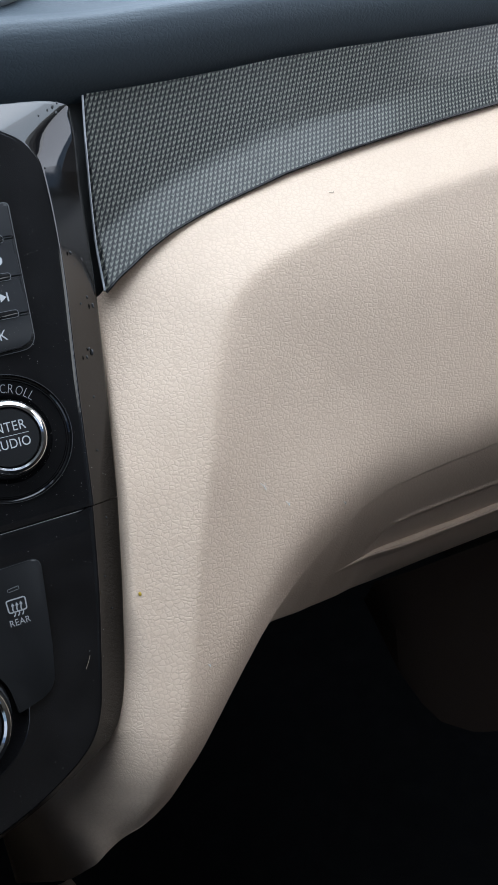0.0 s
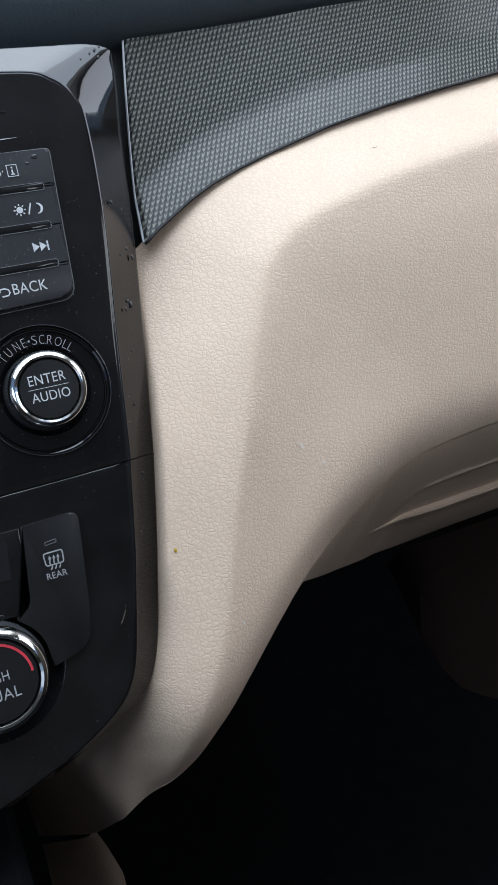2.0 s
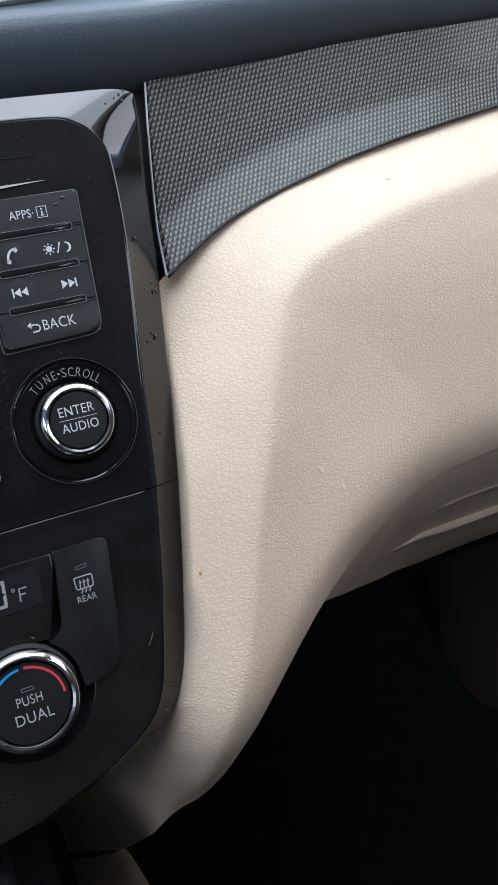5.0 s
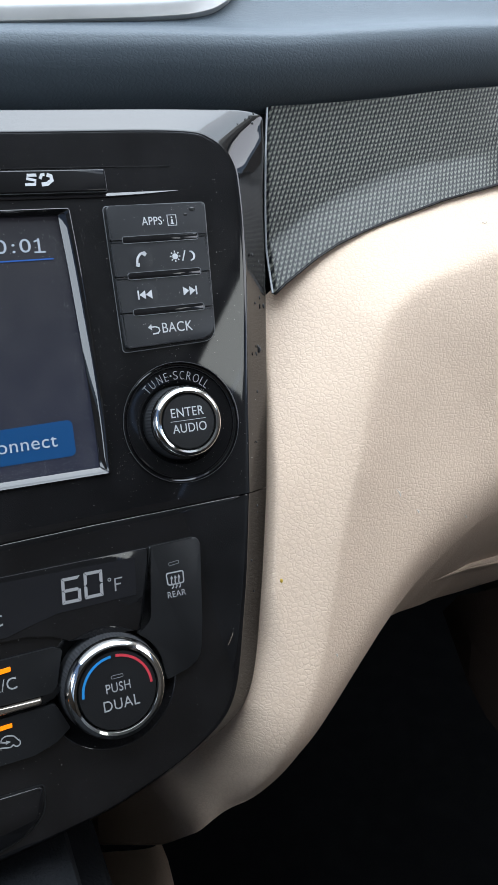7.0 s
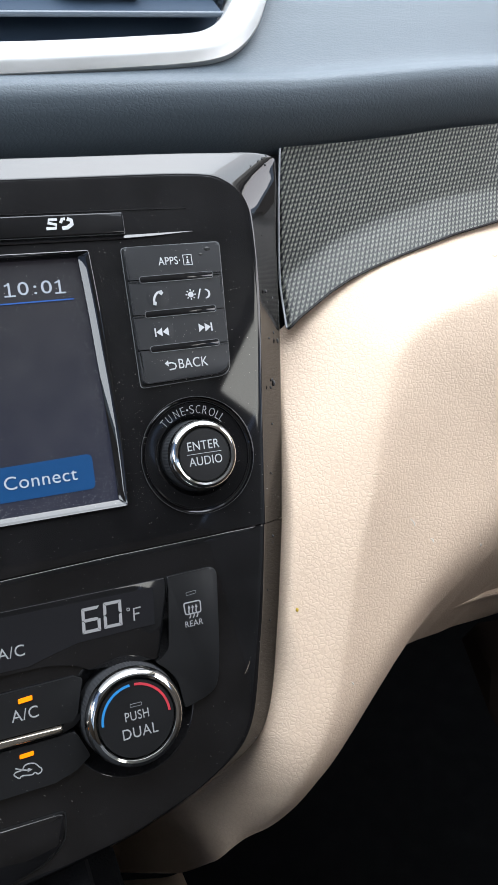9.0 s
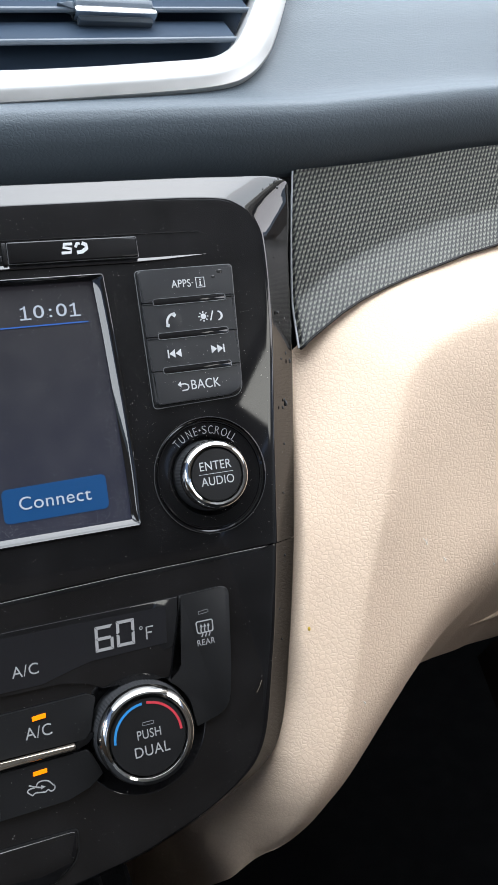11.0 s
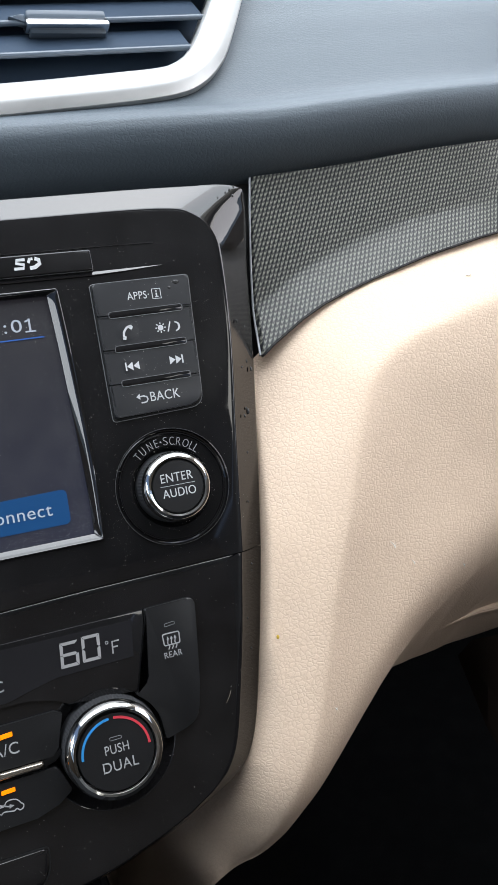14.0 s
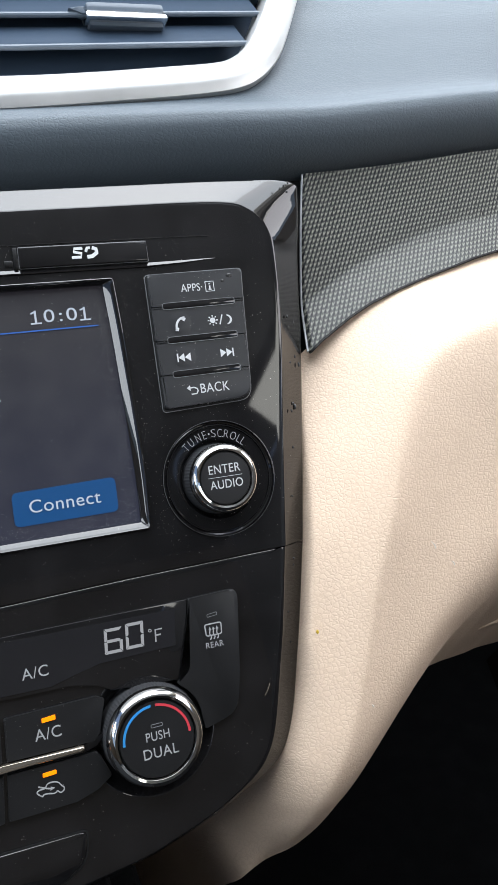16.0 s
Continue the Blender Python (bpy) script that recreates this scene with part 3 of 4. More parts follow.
# pale stroke paints the light caught along the panel's rim
part("rim", stroke(rounded([(0.0241, 0.1316), (0.0652, 0.1332), (0.0686, 0.1919), (0.0241, 0.1914)], [0.002, 0.0060, 0.002, 0.002]), 0.0003, -0.0001, closed=True), RIM_GREY, media)
rows_z = [0.1910, 0.1767, 0.1619, 0.1471, 0.1327]


def right_side(z):
    return 0.0645 + (z - 0.1318) * 0.0525


media_rows = []
for i in range(4):
    top, low = rows_z[i] - (0.0001 if i else 0), rows_z[i + 1] + 0.0004
    pts = [(0.0249, low), (right_side(low), low + (0.0012 if i == 3 else 0.0002)), (right_side(top), top + 0.0002), (0.0249, top)]
    radii = [0.0015 if i == 3 else 0.0004, 0.0055 if i == 3 else 0.0004, 0.0014 if i == 0 else 0.0004, 0.0014 if i == 0 else 0.0004]
    media_rows.append(part("button", slab(rounded(pts, radii), -0.0022, 0.0, 0.0010, 4), BUTTON, media))
for i, (x0, x1) in enumerate(((0.0298, 0.0627), (0.0300, 0.0619), (0.0302, 0.0612))):
    z = rows_z[i + 1] + 0.0002
    pill = rounded([(x0, z - 0.0014), (x1, z - 0.0011), (x1, z + 0.0018), (x0, z + 0.0014)], 0.0012)
    groove = part("groove_bar", slab(pill, -0.0024, -0.0008, 0.0004), PIANO, media, "glossy black ridge bar")
    part("groove_line", stroke(pill, 0.0002, -0.0023, closed=True), RIM_GREY, groove)
F = -0.0023


def poly(points, front, thick=0.00015):
    return slab(points, front - thick, front)


part("apps_caption", lettering("APPS·", 0.0441, 0.1841, 0.0048, F, wide=0.82), PRINT, media_rows[0], smooth=False)
part("info_icon", joined(stroke([(0.0503, 0.1821), (0.0541, 0.1821), (0.0541, 0.1864), (0.0503, 0.1864)], 0.00035, F, closed=True),
                         stroke([(0.0522, 0.1829), (0.0522, 0.1846)], 0.0006, F), stroke([(0.0522, 0.1851), (0.0522, 0.1857)], 0.0006, F), stroke([(0.0515, 0.1829), (0.0529, 0.1829)], 0.0004, F)), PRINT, media_rows[0])
part("phone_icon", joined(stroke(smooth_line([(0.0346, 0.1664), (0.0350, 0.1690), (0.0366, 0.1710), (0.0388, 0.1715)], 4), 0.0009, F - 0.0002),
                          stroke([(0.0342, 0.1668), (0.0356, 0.1664)], 0.0015, F - 0.0002), stroke([(0.0376, 0.1714), (0.0388, 0.1704)], 0.0015, F - 0.0002)), PRINT, media_rows[1])
for row, dx, dz in ((1, 0.0366, 0.1690), (2, 0.0366, 0.1543)):
    part("locator_dome", turned((dx, dz), [(0.0058, -0.00216), (0.0050, -0.00221), (0.0040, -0.00229), (0.0028, -0.00237), (0.0014, -0.00242), (0.0, -0.00243)], n=40), BUTTON, media_rows[row])
sun_bits = [poly(arc(0.0514, 0.1692, 0.00125, 0, 337.5, 15), F)]
for k in range(8):
    c, s = math.cos(k * math.pi / 4), math.sin(k * math.pi / 4)
    sun_bits.append(stroke([(0.0514 + 0.0016 * c, 0.1692 + 0.0016 * s), (0.0514 + 0.0023 * c, 0.1692 + 0.0023 * s)], 0.00045, F))
part("sun_icon", joined(*sun_bits), PRINT, media_rows[1])
part("stroke_icon", stroke([(0.0545, 0.1672), (0.0560, 0.1714)], 0.0005, F), PRINT, media_rows[1])
part("moon_icon", poly(arc(0.0582, 0.1691, 0.0021, -95, 95, 14) + arc(0.0576, 0.1691, 0.0018, 75, -75, 12), F), PRINT, media_rows[1])


def skip_icon(cx, cz, way, front):
    def tri(x):
        return poly([(x, cz), (x + way * 0.0026, cz + 0.0018), (x + way * 0.0026, cz - 0.0018)], front)
    return joined(stroke([(cx - way * 0.0030, cz - 0.0018), (cx - way * 0.0030, cz + 0.0018)], 0.0006, front), tri(cx - way * 0.0026), tri(cx + way * 0.0002))


part("skip_back_icon", skip_icon(0.0363, 0.1543, 1, F - 0.0002), PRINT, media_rows[2])
part("skip_on_icon", skip_icon(0.0557, 0.1546, -1, F), PRINT, media_rows[2])
part("back_arrow_icon", joined(stroke([(0.0366, 0.1408), (0.0386, 0.1409), (0.0400, 0.1403), (0.0403, 0.1392), (0.0396, 0.1382), (0.0372, 0.1380)], 0.00055, F),
                               poly([(0.0354, 0.1408), (0.0370, 0.1421), (0.0370, 0.1395)], F)), PRINT, media_rows[3])
part("back_caption", lettering("BACK", 0.0480, 0.1399, 0.0059, F, wide=0.86), PRINT, media_rows[3], smooth=False)

# ---------------------------------------------------------------- knobs
tuner = thing("tuning_knob", (0.0447, 0.0, 0.1003), "black tuning knob with a knurled side and chrome ring", "knob")
KX, KZ = 0.0447, 0.1003
part("body", turned((KX, KZ), [(0.0156, 0.0046), (0.0154, 0.0030, 1), (0.0150, -0.0062, 1), (0.0140, -0.0066), (0.0, -0.0066)], n=132, knurl=1), KNURL, tuner, "knurled black side")
part("chrome_ring", turned((KX, KZ), [(0.0149, -0.0056), (0.0150, -0.0070), (0.0148, -0.0084), (0.0143, -0.0096), (0.0137, -0.0105), (0.0127, -0.0109), (0.0119, -0.0106), (0.0115, -0.0098), (0.0114, -0.0080)], n=96), CHROME, tuner, "bright chrome ring")
cap = part("cap", turned((KX, KZ), [(0.0113, -0.0080), (0.0113, -0.0096), (0.0110, -0.0102), (0.0, -0.0103)], n=72), CAP, tuner)
part("enter_caption", lettering("ENTER", KX - 0.0003, 0.1042, 0.0054, -0.0103, wide=0.86), PRINT, cap, smooth=False)
part("divider", stroke([(KX - 0.0078, 0.1010), (KX + 0.0074, 0.1010)], 0.0002, -0.0102), PRINT, cap)
part("audio_caption", lettering("AUDIO", KX + 0.0001, 0.0977, 0.0052, -0.0103, wide=0.86), PRINT, cap, smooth=False)

dial = thing("temperature_knob", (-0.0004, 0.0, 0.0), "black temperature knob with chrome ring and blue and red arcs", "knob")
DX = -0.0004
part("body", turned((DX, 0.0), [(0.0212, 0.0050), (0.0209, 0.0030, 1), (0.0202, -0.0076, 1), (0.0190, -0.0080), (0.0, -0.0080)], n=176, knurl=1), KNURL, dial, "knurled black side")
part("chrome_ring", turned((DX, 0.0), [(0.0200, -0.0070), (0.0201, -0.0086), (0.0198, -0.0102), (0.0193, -0.0116), (0.0185, -0.0126), (0.0174, -0.0130), (0.0164, -0.0127), (0.0159, -0.0118), (0.0158, -0.0095)], n=128), CHROME, dial, "bright chrome ring")
cap = part("cap", turned((DX, 0.0), [(0.0157, -0.0095), (0.0157, -0.0115), (0.0153, -0.0122), (0.0, -0.0123)], n=96), CAP, dial)
FC = -0.0122
part("cold_arc", stroke(arc(DX, 0, 0.0137, 180, 94, 28), 0.0010, FC), BLUE_PRINT, cap, "blue printed arc")
part("warm_arc", stroke(arc(DX, 0, 0.0137, 86, 0, 28), 0.0010, FC), RED_PRINT, cap, "red printed arc")
part("lamp_slot", stroke(rounded([(-0.0023, 0.0049), (0.0024, 0.0049), (0.0024, 0.0061), (-0.0023, 0.0061)], 0.0003, 3), 0.0002, FC, closed=True), RIM_GREY, cap)
part("push_caption", lettering("PUSH", -0.0001, 0.0012, 0.0052, FC - 0.0001, wide=0.80), PRINT_DIM, cap, smooth=False)
part("dual_caption", lettering("DUAL", 0.0002, -0.0055, 0.0060, FC - 0.0001, wide=0.92), PRINT_DIM, cap, smooth=False)

# ---------------------------------------------------------------- climate controls
display = thing("climate_display", (-0.02, -0.0005, 0.04), "smoked climate display lit with a grey temperature reading", "display")
part("window", slab([(-0.1200, 0.0506), (0.0222, 0.0513), (0.0198, 0.0222), (0.0140, 0.0186), (-0.0150, 0.0205), (-0.0200, 0.0245), (-0.0300, 0.0262), (-0.1200, 0.0262)], -0.0012, 0.001, 0.0006), PIANO, display)
part("display_pane", slab([(-0.1190, 0.0494), (0.0166, 0.0484), (0.0150, 0.0332), (-0.0174, 0.0325), (-0.0270, 0.0304), (-0.0379, 0.0276), (-0.1190, 0.0282)], -0.0014, -0.0008), PANEL_GLASS, display)


def segment_digit(cx, cz, w, h, on, slant=0.08):
    """A seven-segment figure: the segments a to g that are lit."""
    t = 0.00125
    g = 0.00015
    l, r, top, low = -w / 2, w / 2, h / 2, -h / 2
    shapes = dict(
        a=[(l + g, top), (r - g, top), (r - t, top - t), (l + t, top - t)], d=[(l + g, low), (l + t, low + t), (r - t, low + t), (r - g, low)],
        g=[(l + t / 2 + g, 0), (l + t, t / 2), (r - t, t / 2), (r - t / 2 - g, 0), (r - t, -t / 2), (l + t, -t / 2)],
        f=[(l, top - g), (l + t, top - t - g), (l + t, t / 2 + g), (l + t / 2, g), (l, g)], b=[(r, top - g), (r, g), (r - t / 2, g), (r - t, t / 2 + g), (r - t, top - t - g)],
        e=[(l, low + g), (l, -g), (l + t / 2, -g), (l + t, -t / 2 - g), (l + t, low + t + g)], c=[(r, low + g), (r - t, low + t + g), (r - t, -t / 2 - g), (r - t / 2, -g), (r, -g)])
    return joined(*[poly([(cx + x + z * slant, cz + z) for x, z in shapes[k]], -0.0014) for k in on])


part("digit", segment_digit(-0.0108, 0.0406, 0.0076, 0.0103, "afgedc"), DIGIT, display, smooth=False)
part("digit", segment_digit(-0.0018, 0.0410, 0.0076, 0.0106, "abcdef"), DIGIT, display, smooth=False)
part("degree_mark", joined(stroke(arc(0.0048, 0.0415, 0.0006, 0, 330, 11), 0.0003, -0.0014, closed=True), stroke([(0.0067, 0.0364), (0.0071, 0.0414), (0.0100, 0.0414)], 0.0006, -0.0014), stroke([(0.0069, 0.0391), (0.0092, 0.0391)], 0.0006, -0.0014)), DIGIT, display)
part("cooling_caption", lettering("A/C", -0.0434, 0.0344, 0.0064, -0.0014, wide=0.98), PRINT_DIM, display, smooth=False)

rear = thing("rear_defroster_button", (0.033, -0.001, 0.025), "black rear window defroster button with printed symbol", "button")
rear_out = rounded([(0.0228, 0.0515), (0.0453, 0.0521), (0.0412, 0.0170), (0.0380, -0.0004), (0.0226, -0.0042), (0.0222, 0.0050), (0.0190, 0.0122), (0.0130, 0.0176), (0.0194, 0.0217)], [0.0006, 0.0045, 0, 0.0060, 0.0005, 0, 0.004, 0.001, 0.0012])
part("body", slab(rear_out, -0.0022, 0.0035, 0.0006, 3), CAP, rear)
part("gap", stroke(rear_out, 0.0005, -0.0005, closed=True), GAP, rear)
R = -0.0022
part("lamp_slot", stroke(rounded([(0.0300, 0.0421), (0.0344, 0.0425), (0.0344, 0.0437), (0.0300, 0.0433)], 0.0003, 3), 0.0002, R, closed=True), RIM_GREY, rear)
bits = [stroke(rounded([(0.0285, 0.0342), (0.0354, 0.0342), (0.0357, 0.0391), (0.0283, 0.0391)], 0.0009, 3), 0.0005, R, closed=True)]
for k in (-1, 0, 1):
    x = 0.0320 + k * 0.0016
    bits.append(stroke(smooth_line([(x - 0.0004, 0.0324), (x + 0.0003, 0.0336), (x - 0.0003, 0.0350), (x + 0.0001, 0.0368)], 4), 0.00045, R))
    bits.append(poly([(x - 0.0006, 0.0366), (x + 0.0007, 0.0366), (x, 0.0379)], R))
part("defroster_icon", joined(*bits), PRINT_DIM, rear)
part("rear_caption", lettering("REAR", 0.0316, 0.0300, 0.0036, R, wide=0.92), PRINT_DIM, rear, smooth=False)


def climate_button(name, loop, label):
    ob = thing(name, (-0.042, -0.001, sum(z for _, z in loop) / len(loop)), label, "button", "climate buttons")
    part("body", slab(loop, -0.0020, 0.0035, 0.0006, 3), CAP, ob)
    return ob


ac = climate_button("cooling_button", rounded([(-0.0588, 0.0024), (-0.0240, 0.0022), (-0.0215, 0.0050), (-0.0200, 0.0110), (-0.0178, 0.0180), (-0.0210, 0.0198), (-0.0578, 0.0192)], 0.0005), "black cooling button with lit amber lamp")
part("lamp", slab(rounded([(-0.0437, 0.0143), (-0.0382, 0.0147), (-0.0381, 0.0165), (-0.0436, 0.0161)], 0.0003, 3), -0.0024, -0.0015), AMBER, ac, "lit amber lamp")
part("cooling_caption", lettering("A/C", -0.0417, 0.0096, 0.0066, -0.0020, wide=0.95), PRINT_DIM, ac, smooth=False)
recirc = climate_button("recirculation_button", rounded([(-0.0612, -0.0208), (-0.0340, -0.0200), (-0.0250, -0.0172), (-0.0190, -0.0130), (-0.0222, -0.0050), (-0.0240, -0.0022), (-0.0594, -0.0028)], 0.0006), "black air recirculation button with lit amber lamp")
part("lamp", slab(rounded([(-0.0462, -0.0070), (-0.0407, -0.0067), (-0.0406, -0.0051), (-0.0461, -0.0054)], 0.0003, 3), -0.0024, -0.0015), AMBER, recirc, "lit amber lamp")
car_line = smooth_line([(-0.0473, -0.0144), (-0.0484, -0.0135), (-0.0492, -0.0124), (-0.0483, -0.0116), (-0.0460, -0.0114), (-0.0449, -0.0100), (-0.0431, -0.0096), (-0.0408, -0.0102), (-0.0394, -0.0119), (-0.0386, -0.0128), (-0.0389, -0.0140), (-0.0402, -0.0145), (-0.0413, -0.0136), (-0.0426, -0.0142), (-0.0462, -0.0136), (-0.0473, -0.0144)], 4)
part("car_icon", joined(stroke(car_line, 0.00045, -0.0020), stroke(smooth_line([(-0.0484, -0.0101), (-0.0466, -0.0110), (-0.0446, -0.0118), (-0.0432, -0.0121)], 4), 0.0005, -0.0020),
                        poly([(-0.0440, -0.0128), (-0.0421, -0.0121), (-0.0437, -0.0112)], -0.0020)), PRINT_DIM, recirc)
fan = climate_button("fan_button", rounded([(-0.0960, 0.0016), (-0.0606, 0.0022), (-0.0594, 0.0190), (-0.0940, 0.0180)], 0.0005), "black air flow button with a printed symbol")
part("fan_icon", joined(stroke(arc(-0.0690, 0.0086, 0.0014, 0, 330, 11), 0.0004, -0.0020, closed=True), stroke(arc(-0.0712, 0.0062, 0.0014, 0, 330, 11), 0.0004, -0.0020, closed=True)), PRINT_DIM, fan)
climate_button("lower_button", rounded([(-0.0960, -0.0225), (-0.0626, -0.0210), (-0.0608, -0.0030), (-0.0940, -0.0040)], 0.0005), "black plain climate button below a metal strip")
solo("divider_strip", slab([(-0.1000, -0.0032), (-0.0604, -0.0010), (-0.0297, -0.0009), (-0.0283, 0.0004), (-0.0287, 0.0018), (-0.0601, 0.0016), (-0.1000, -0.0004)], -0.0036, 0.0, 0.0011, 5), BRONZE, (-0.06, 0, 0), "satin warm-grey metal strip between the climate buttons", "trim strip")
solo("strip_end", slab([(-0.0282, -0.0013), (-0.0234, -0.0001), (-0.0200, 0.0030), (-0.0212, 0.0050), (-0.0234, 0.0030), (-0.0285, 0.0021)], -0.0018, 0.002, 0.0005), SATIN, (-0.025, 0, 0.001), "dark end piece of the metal strip by the knob", "trim strip")

# ---------------------------------------------------------------- beige lower dashboard
# the soft ridge that parts the bright upper band and the upright column from the glovebox side
RIDGE = np.array(smooth_line([(0.050, -0.100), (0.0729, -0.050), (0.0846, -0.0293), (0.0941, -0.0074), (0.1095, 0.038), (0.1229, 0.0695), (0.1326, 0.0972), (0.145, 0.1247), (0.1536, 0.1369), (0.1706, 0.148), (0.1961, 0.1558), (0.2495, 0.1674), (0.45, 0.198)], 10))


def from_ridge(px, pz):
    """The signed way from the ridge: positive on the glovebox side."""
    best = np.full(px.shape, 9.0)
    sign = np.ones(px.shape)
    for (ax, az), (bx, bz) in zip(RIDGE, RIDGE[1:]):
        dx, dz = bx - ax, bz - az
        t = np.clip(((px - ax) * dx + (pz - az) * dz) / (dx * dx + dz * dz), 0, 1)
        ex, ez = px - ax - t * dx, pz - az - t * dz
        d = np.hypot(ex, ez)
        near = d < best
        best = np.where(near, d, best)
        sign = np.where(near, np.where(ex * dz - ez * dx > 0, 1.0, -1.0), sign)
    return best * sign


def door_line(x):
    return np.interp(x, (0.10, 0.134, 0.18, 0.20, 0.223, 0.246, 0.29, 0.45), (-0.03, -0.006, 0.010, 0.018, 0.026, 0.031, 0.036, 0.045))


DOOR_X = (0.10, 0.1500, 0.1785, 0.2020, 0.2300, 0.2560, 0.2955, 0.3400, 0.45)
DOOR_Z = (0.004, -0.0156, -0.0270, -0.0328, -0.0358, -0.0376, -0.0382, -0.0390, -0.0405)


def column_low(x):
    """The lower edge of the skin: the column's outer rim, then the fold over the glovebox door."""
    return np.interp(x, (0.0077, 0.0309, 0.0390, 0.0456, 0.0530, 0.0585, 0.0630, 0.0690, 0.0770, 0.0850, 0.0915, 0.1015, 0.1110, 0.1205, 0.1320, 0.1440, 0.1550, 0.1650, 0.1747, 0.1885, 0.2025, 0.2220, 0.2420, 0.2587, 0.45), (-0.1370, -0.1146, -0.1004, -0.0920, -0.0868, -0.0852, -0.0825, -0.0784, -0.0721, -0.0623, -0.0550, -0.0432, -0.0334, -0.0243, -0.0140, -0.0052, 0.0010, 0.0064, 0.0120, 0.0197, 0.0268, 0.0322, 0.0346, 0.0361, 0.047))


def door_low(x):
    return np.interp(x, DOOR_X, DOOR_Z)


def front_depth(px, pz):
    """The dashboard's front: the bright upper band and column on one side of the ridge, the glovebox side on the other."""
    d = from_ridge(px, pz)
    upper = ease(0.06, 0.15, pz)
    steep = 0.30 + 0.26 * upper
    y = -0.006 + 0.003 * ease(0.06, 0.16, pz) + steep * soft(-d, 0.0018) + 0.065 * soft(d, 0.0018)
    y += 0.32 * (1 - upper) * (soft(d, 0.0012) - soft(d - 0.022, 0.010))
    y += 0.32 * (soft(column_low(px) + 0.014 - pz, 0.008) - soft(column_low(px) - pz, 0.004)) * ease(0.126, 0.165, px) * ease(0.30, 0.20, px)
    return y + 1.35 * soft(-0.062 - pz, 0.012) * ease(0.040, 0.060, px) + 0.4 * soft(-0.05 - pz, 0.008) * ease(0.060, 0.040, px)


def beige_depth(px, pz):
    y = front_depth(px, pz) + 1.4 * soft(np.maximum(door_line(px) + 0.003, column_low(px) - 0.001) - pz, 0.009) * ease(0.145, 0.190, px)
    # the outer rim rolls away towards the footwell
    y += 0.88 * soft(0.0095 - 0.7 * (pz - column_low(px)), 0.0035) * ease(0.050, 0.088, px) * ease(0.200, 0.146, px)
    # the column's inner side turns back to the recessed flank under the console
    left = np.interp(pz, (-0.15, -0.085, -0.064, -0.052, -0.041, -0.022, -0.007, 0.0, 0.027, 0.065, 0.104, 0.154), (0.0555, 0.0555, 0.0556, 0.0566, 0.0584, 0.0630, 0.0685, 0.0708, 0.0774, 0.0852, 0.0918, 0.0998))
    inward = np.interp(pz, (-0.03, 0.02), (2.2, 7.0)) * soft(left - px, np.interp(pz, (-0.06, -0.02, 0.02), (0.0085, 0.0040, 0.0005)))
    return y + np.minimum(inward, 0.30)


def door_depth(px, pz):
    """The glovebox door, which turns under and back from the fold, with a moulded ledge."""
    top = np.interp(px, (0.10, 0.134, 0.150, 0.175, 0.200, 0.223, 0.246, 0.29, 0.45), (-0.036, -0.0075, 0.0020, 0.0145, 0.0240, 0.029, 0.0325, 0.0365, 0.045))
    y = front_depth(px, pz) + 1.4 * soft(top + 0.003 - pz, 0.008) + 0.0014
    ledge = np.interp(px, (0.225, 0.232, 0.2374, 0.2542, 0.45), (-0.006, 0.001, 0.0065, 0.0079, 0.010))
    return y + (0.0035 * ease(0.0, 0.003, ledge - pz) - 0.0016 * np.exp(-((pz - ledge - 0.0006) / 0.0012) ** 2)) * ease(0.222, 0.240, px)


def trim_low(x):
    return np.interp(x, (0.0, 0.1026, 0.11, 0.1179, 0.128, 0.14, 0.155, 0.17, 0.2025, 0.2368, 0.272, 0.3078, 0.3404, 0.45), (0.100, 0.1513, 0.1568, 0.1615, 0.1675, 0.1732, 0.1785, 0.1830, 0.1916, 0.1982, 0.2038, 0.2090, 0.2132, 0.226))


def smooth_curve(f, x, w=0.003):
    return sum(f(x + k * w) * g for k, g in ((-2, 0.1), (-1, 0.2), (0, 0.4), (1, 0.2), (2, 0.1)))


xs = np.concatenate([np.linspace(0.0085, 0.06, 70), np.linspace(0.061, 0.20, 220), np.linspace(0.202, 0.45, 90)])
rows = 170
t = np.linspace(0, 1, rows)[:, None]
high, low = trim_low(xs)[None] + 0.002, smooth_curve(column_low, xs, 0.0016)[None]
px = np.repeat(xs[None], rows, 0)
pz = high + (low - high) * t


def rolled_under(px, py, pz):
    """The sheet with a lower edge that rolls back under."""
    roll = [(0.0006, -0.0014), (0.0022, -0.0026), (0.0048, -0.0030), (0.012, -0.0028), (0.10, -0.0020)]
    px, py, pz = (np.vstack([v] + [v[-1][None] + k for k in ks]) for v, ks in ((px, [0.4 * dz for dy, dz in roll]), (py, [dy for dy, dz in roll]), (pz, [0.6 * dz for dy, dz in roll])))
    return sheet(px, py, pz)


lower_dash = thing("lower_dashboard", (0.16, 0.0, 0.08), "beige grained vinyl lower dashboard panel with a soft ridge", "dashboard")
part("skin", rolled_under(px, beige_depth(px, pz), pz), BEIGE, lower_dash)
door_xs = np.linspace(0.118, 0.45, 150)
low = smooth_curve(door_low, door_xs, 0.006)[None]
high = np.maximum(column_low(door_xs)[None], low + 0.006)
px = np.repeat(door_xs[None], 70, 0)
pz = high + (low - high) * np.linspace(0, 1, 70)[:, None]
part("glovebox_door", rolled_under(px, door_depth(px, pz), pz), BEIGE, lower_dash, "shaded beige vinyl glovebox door")

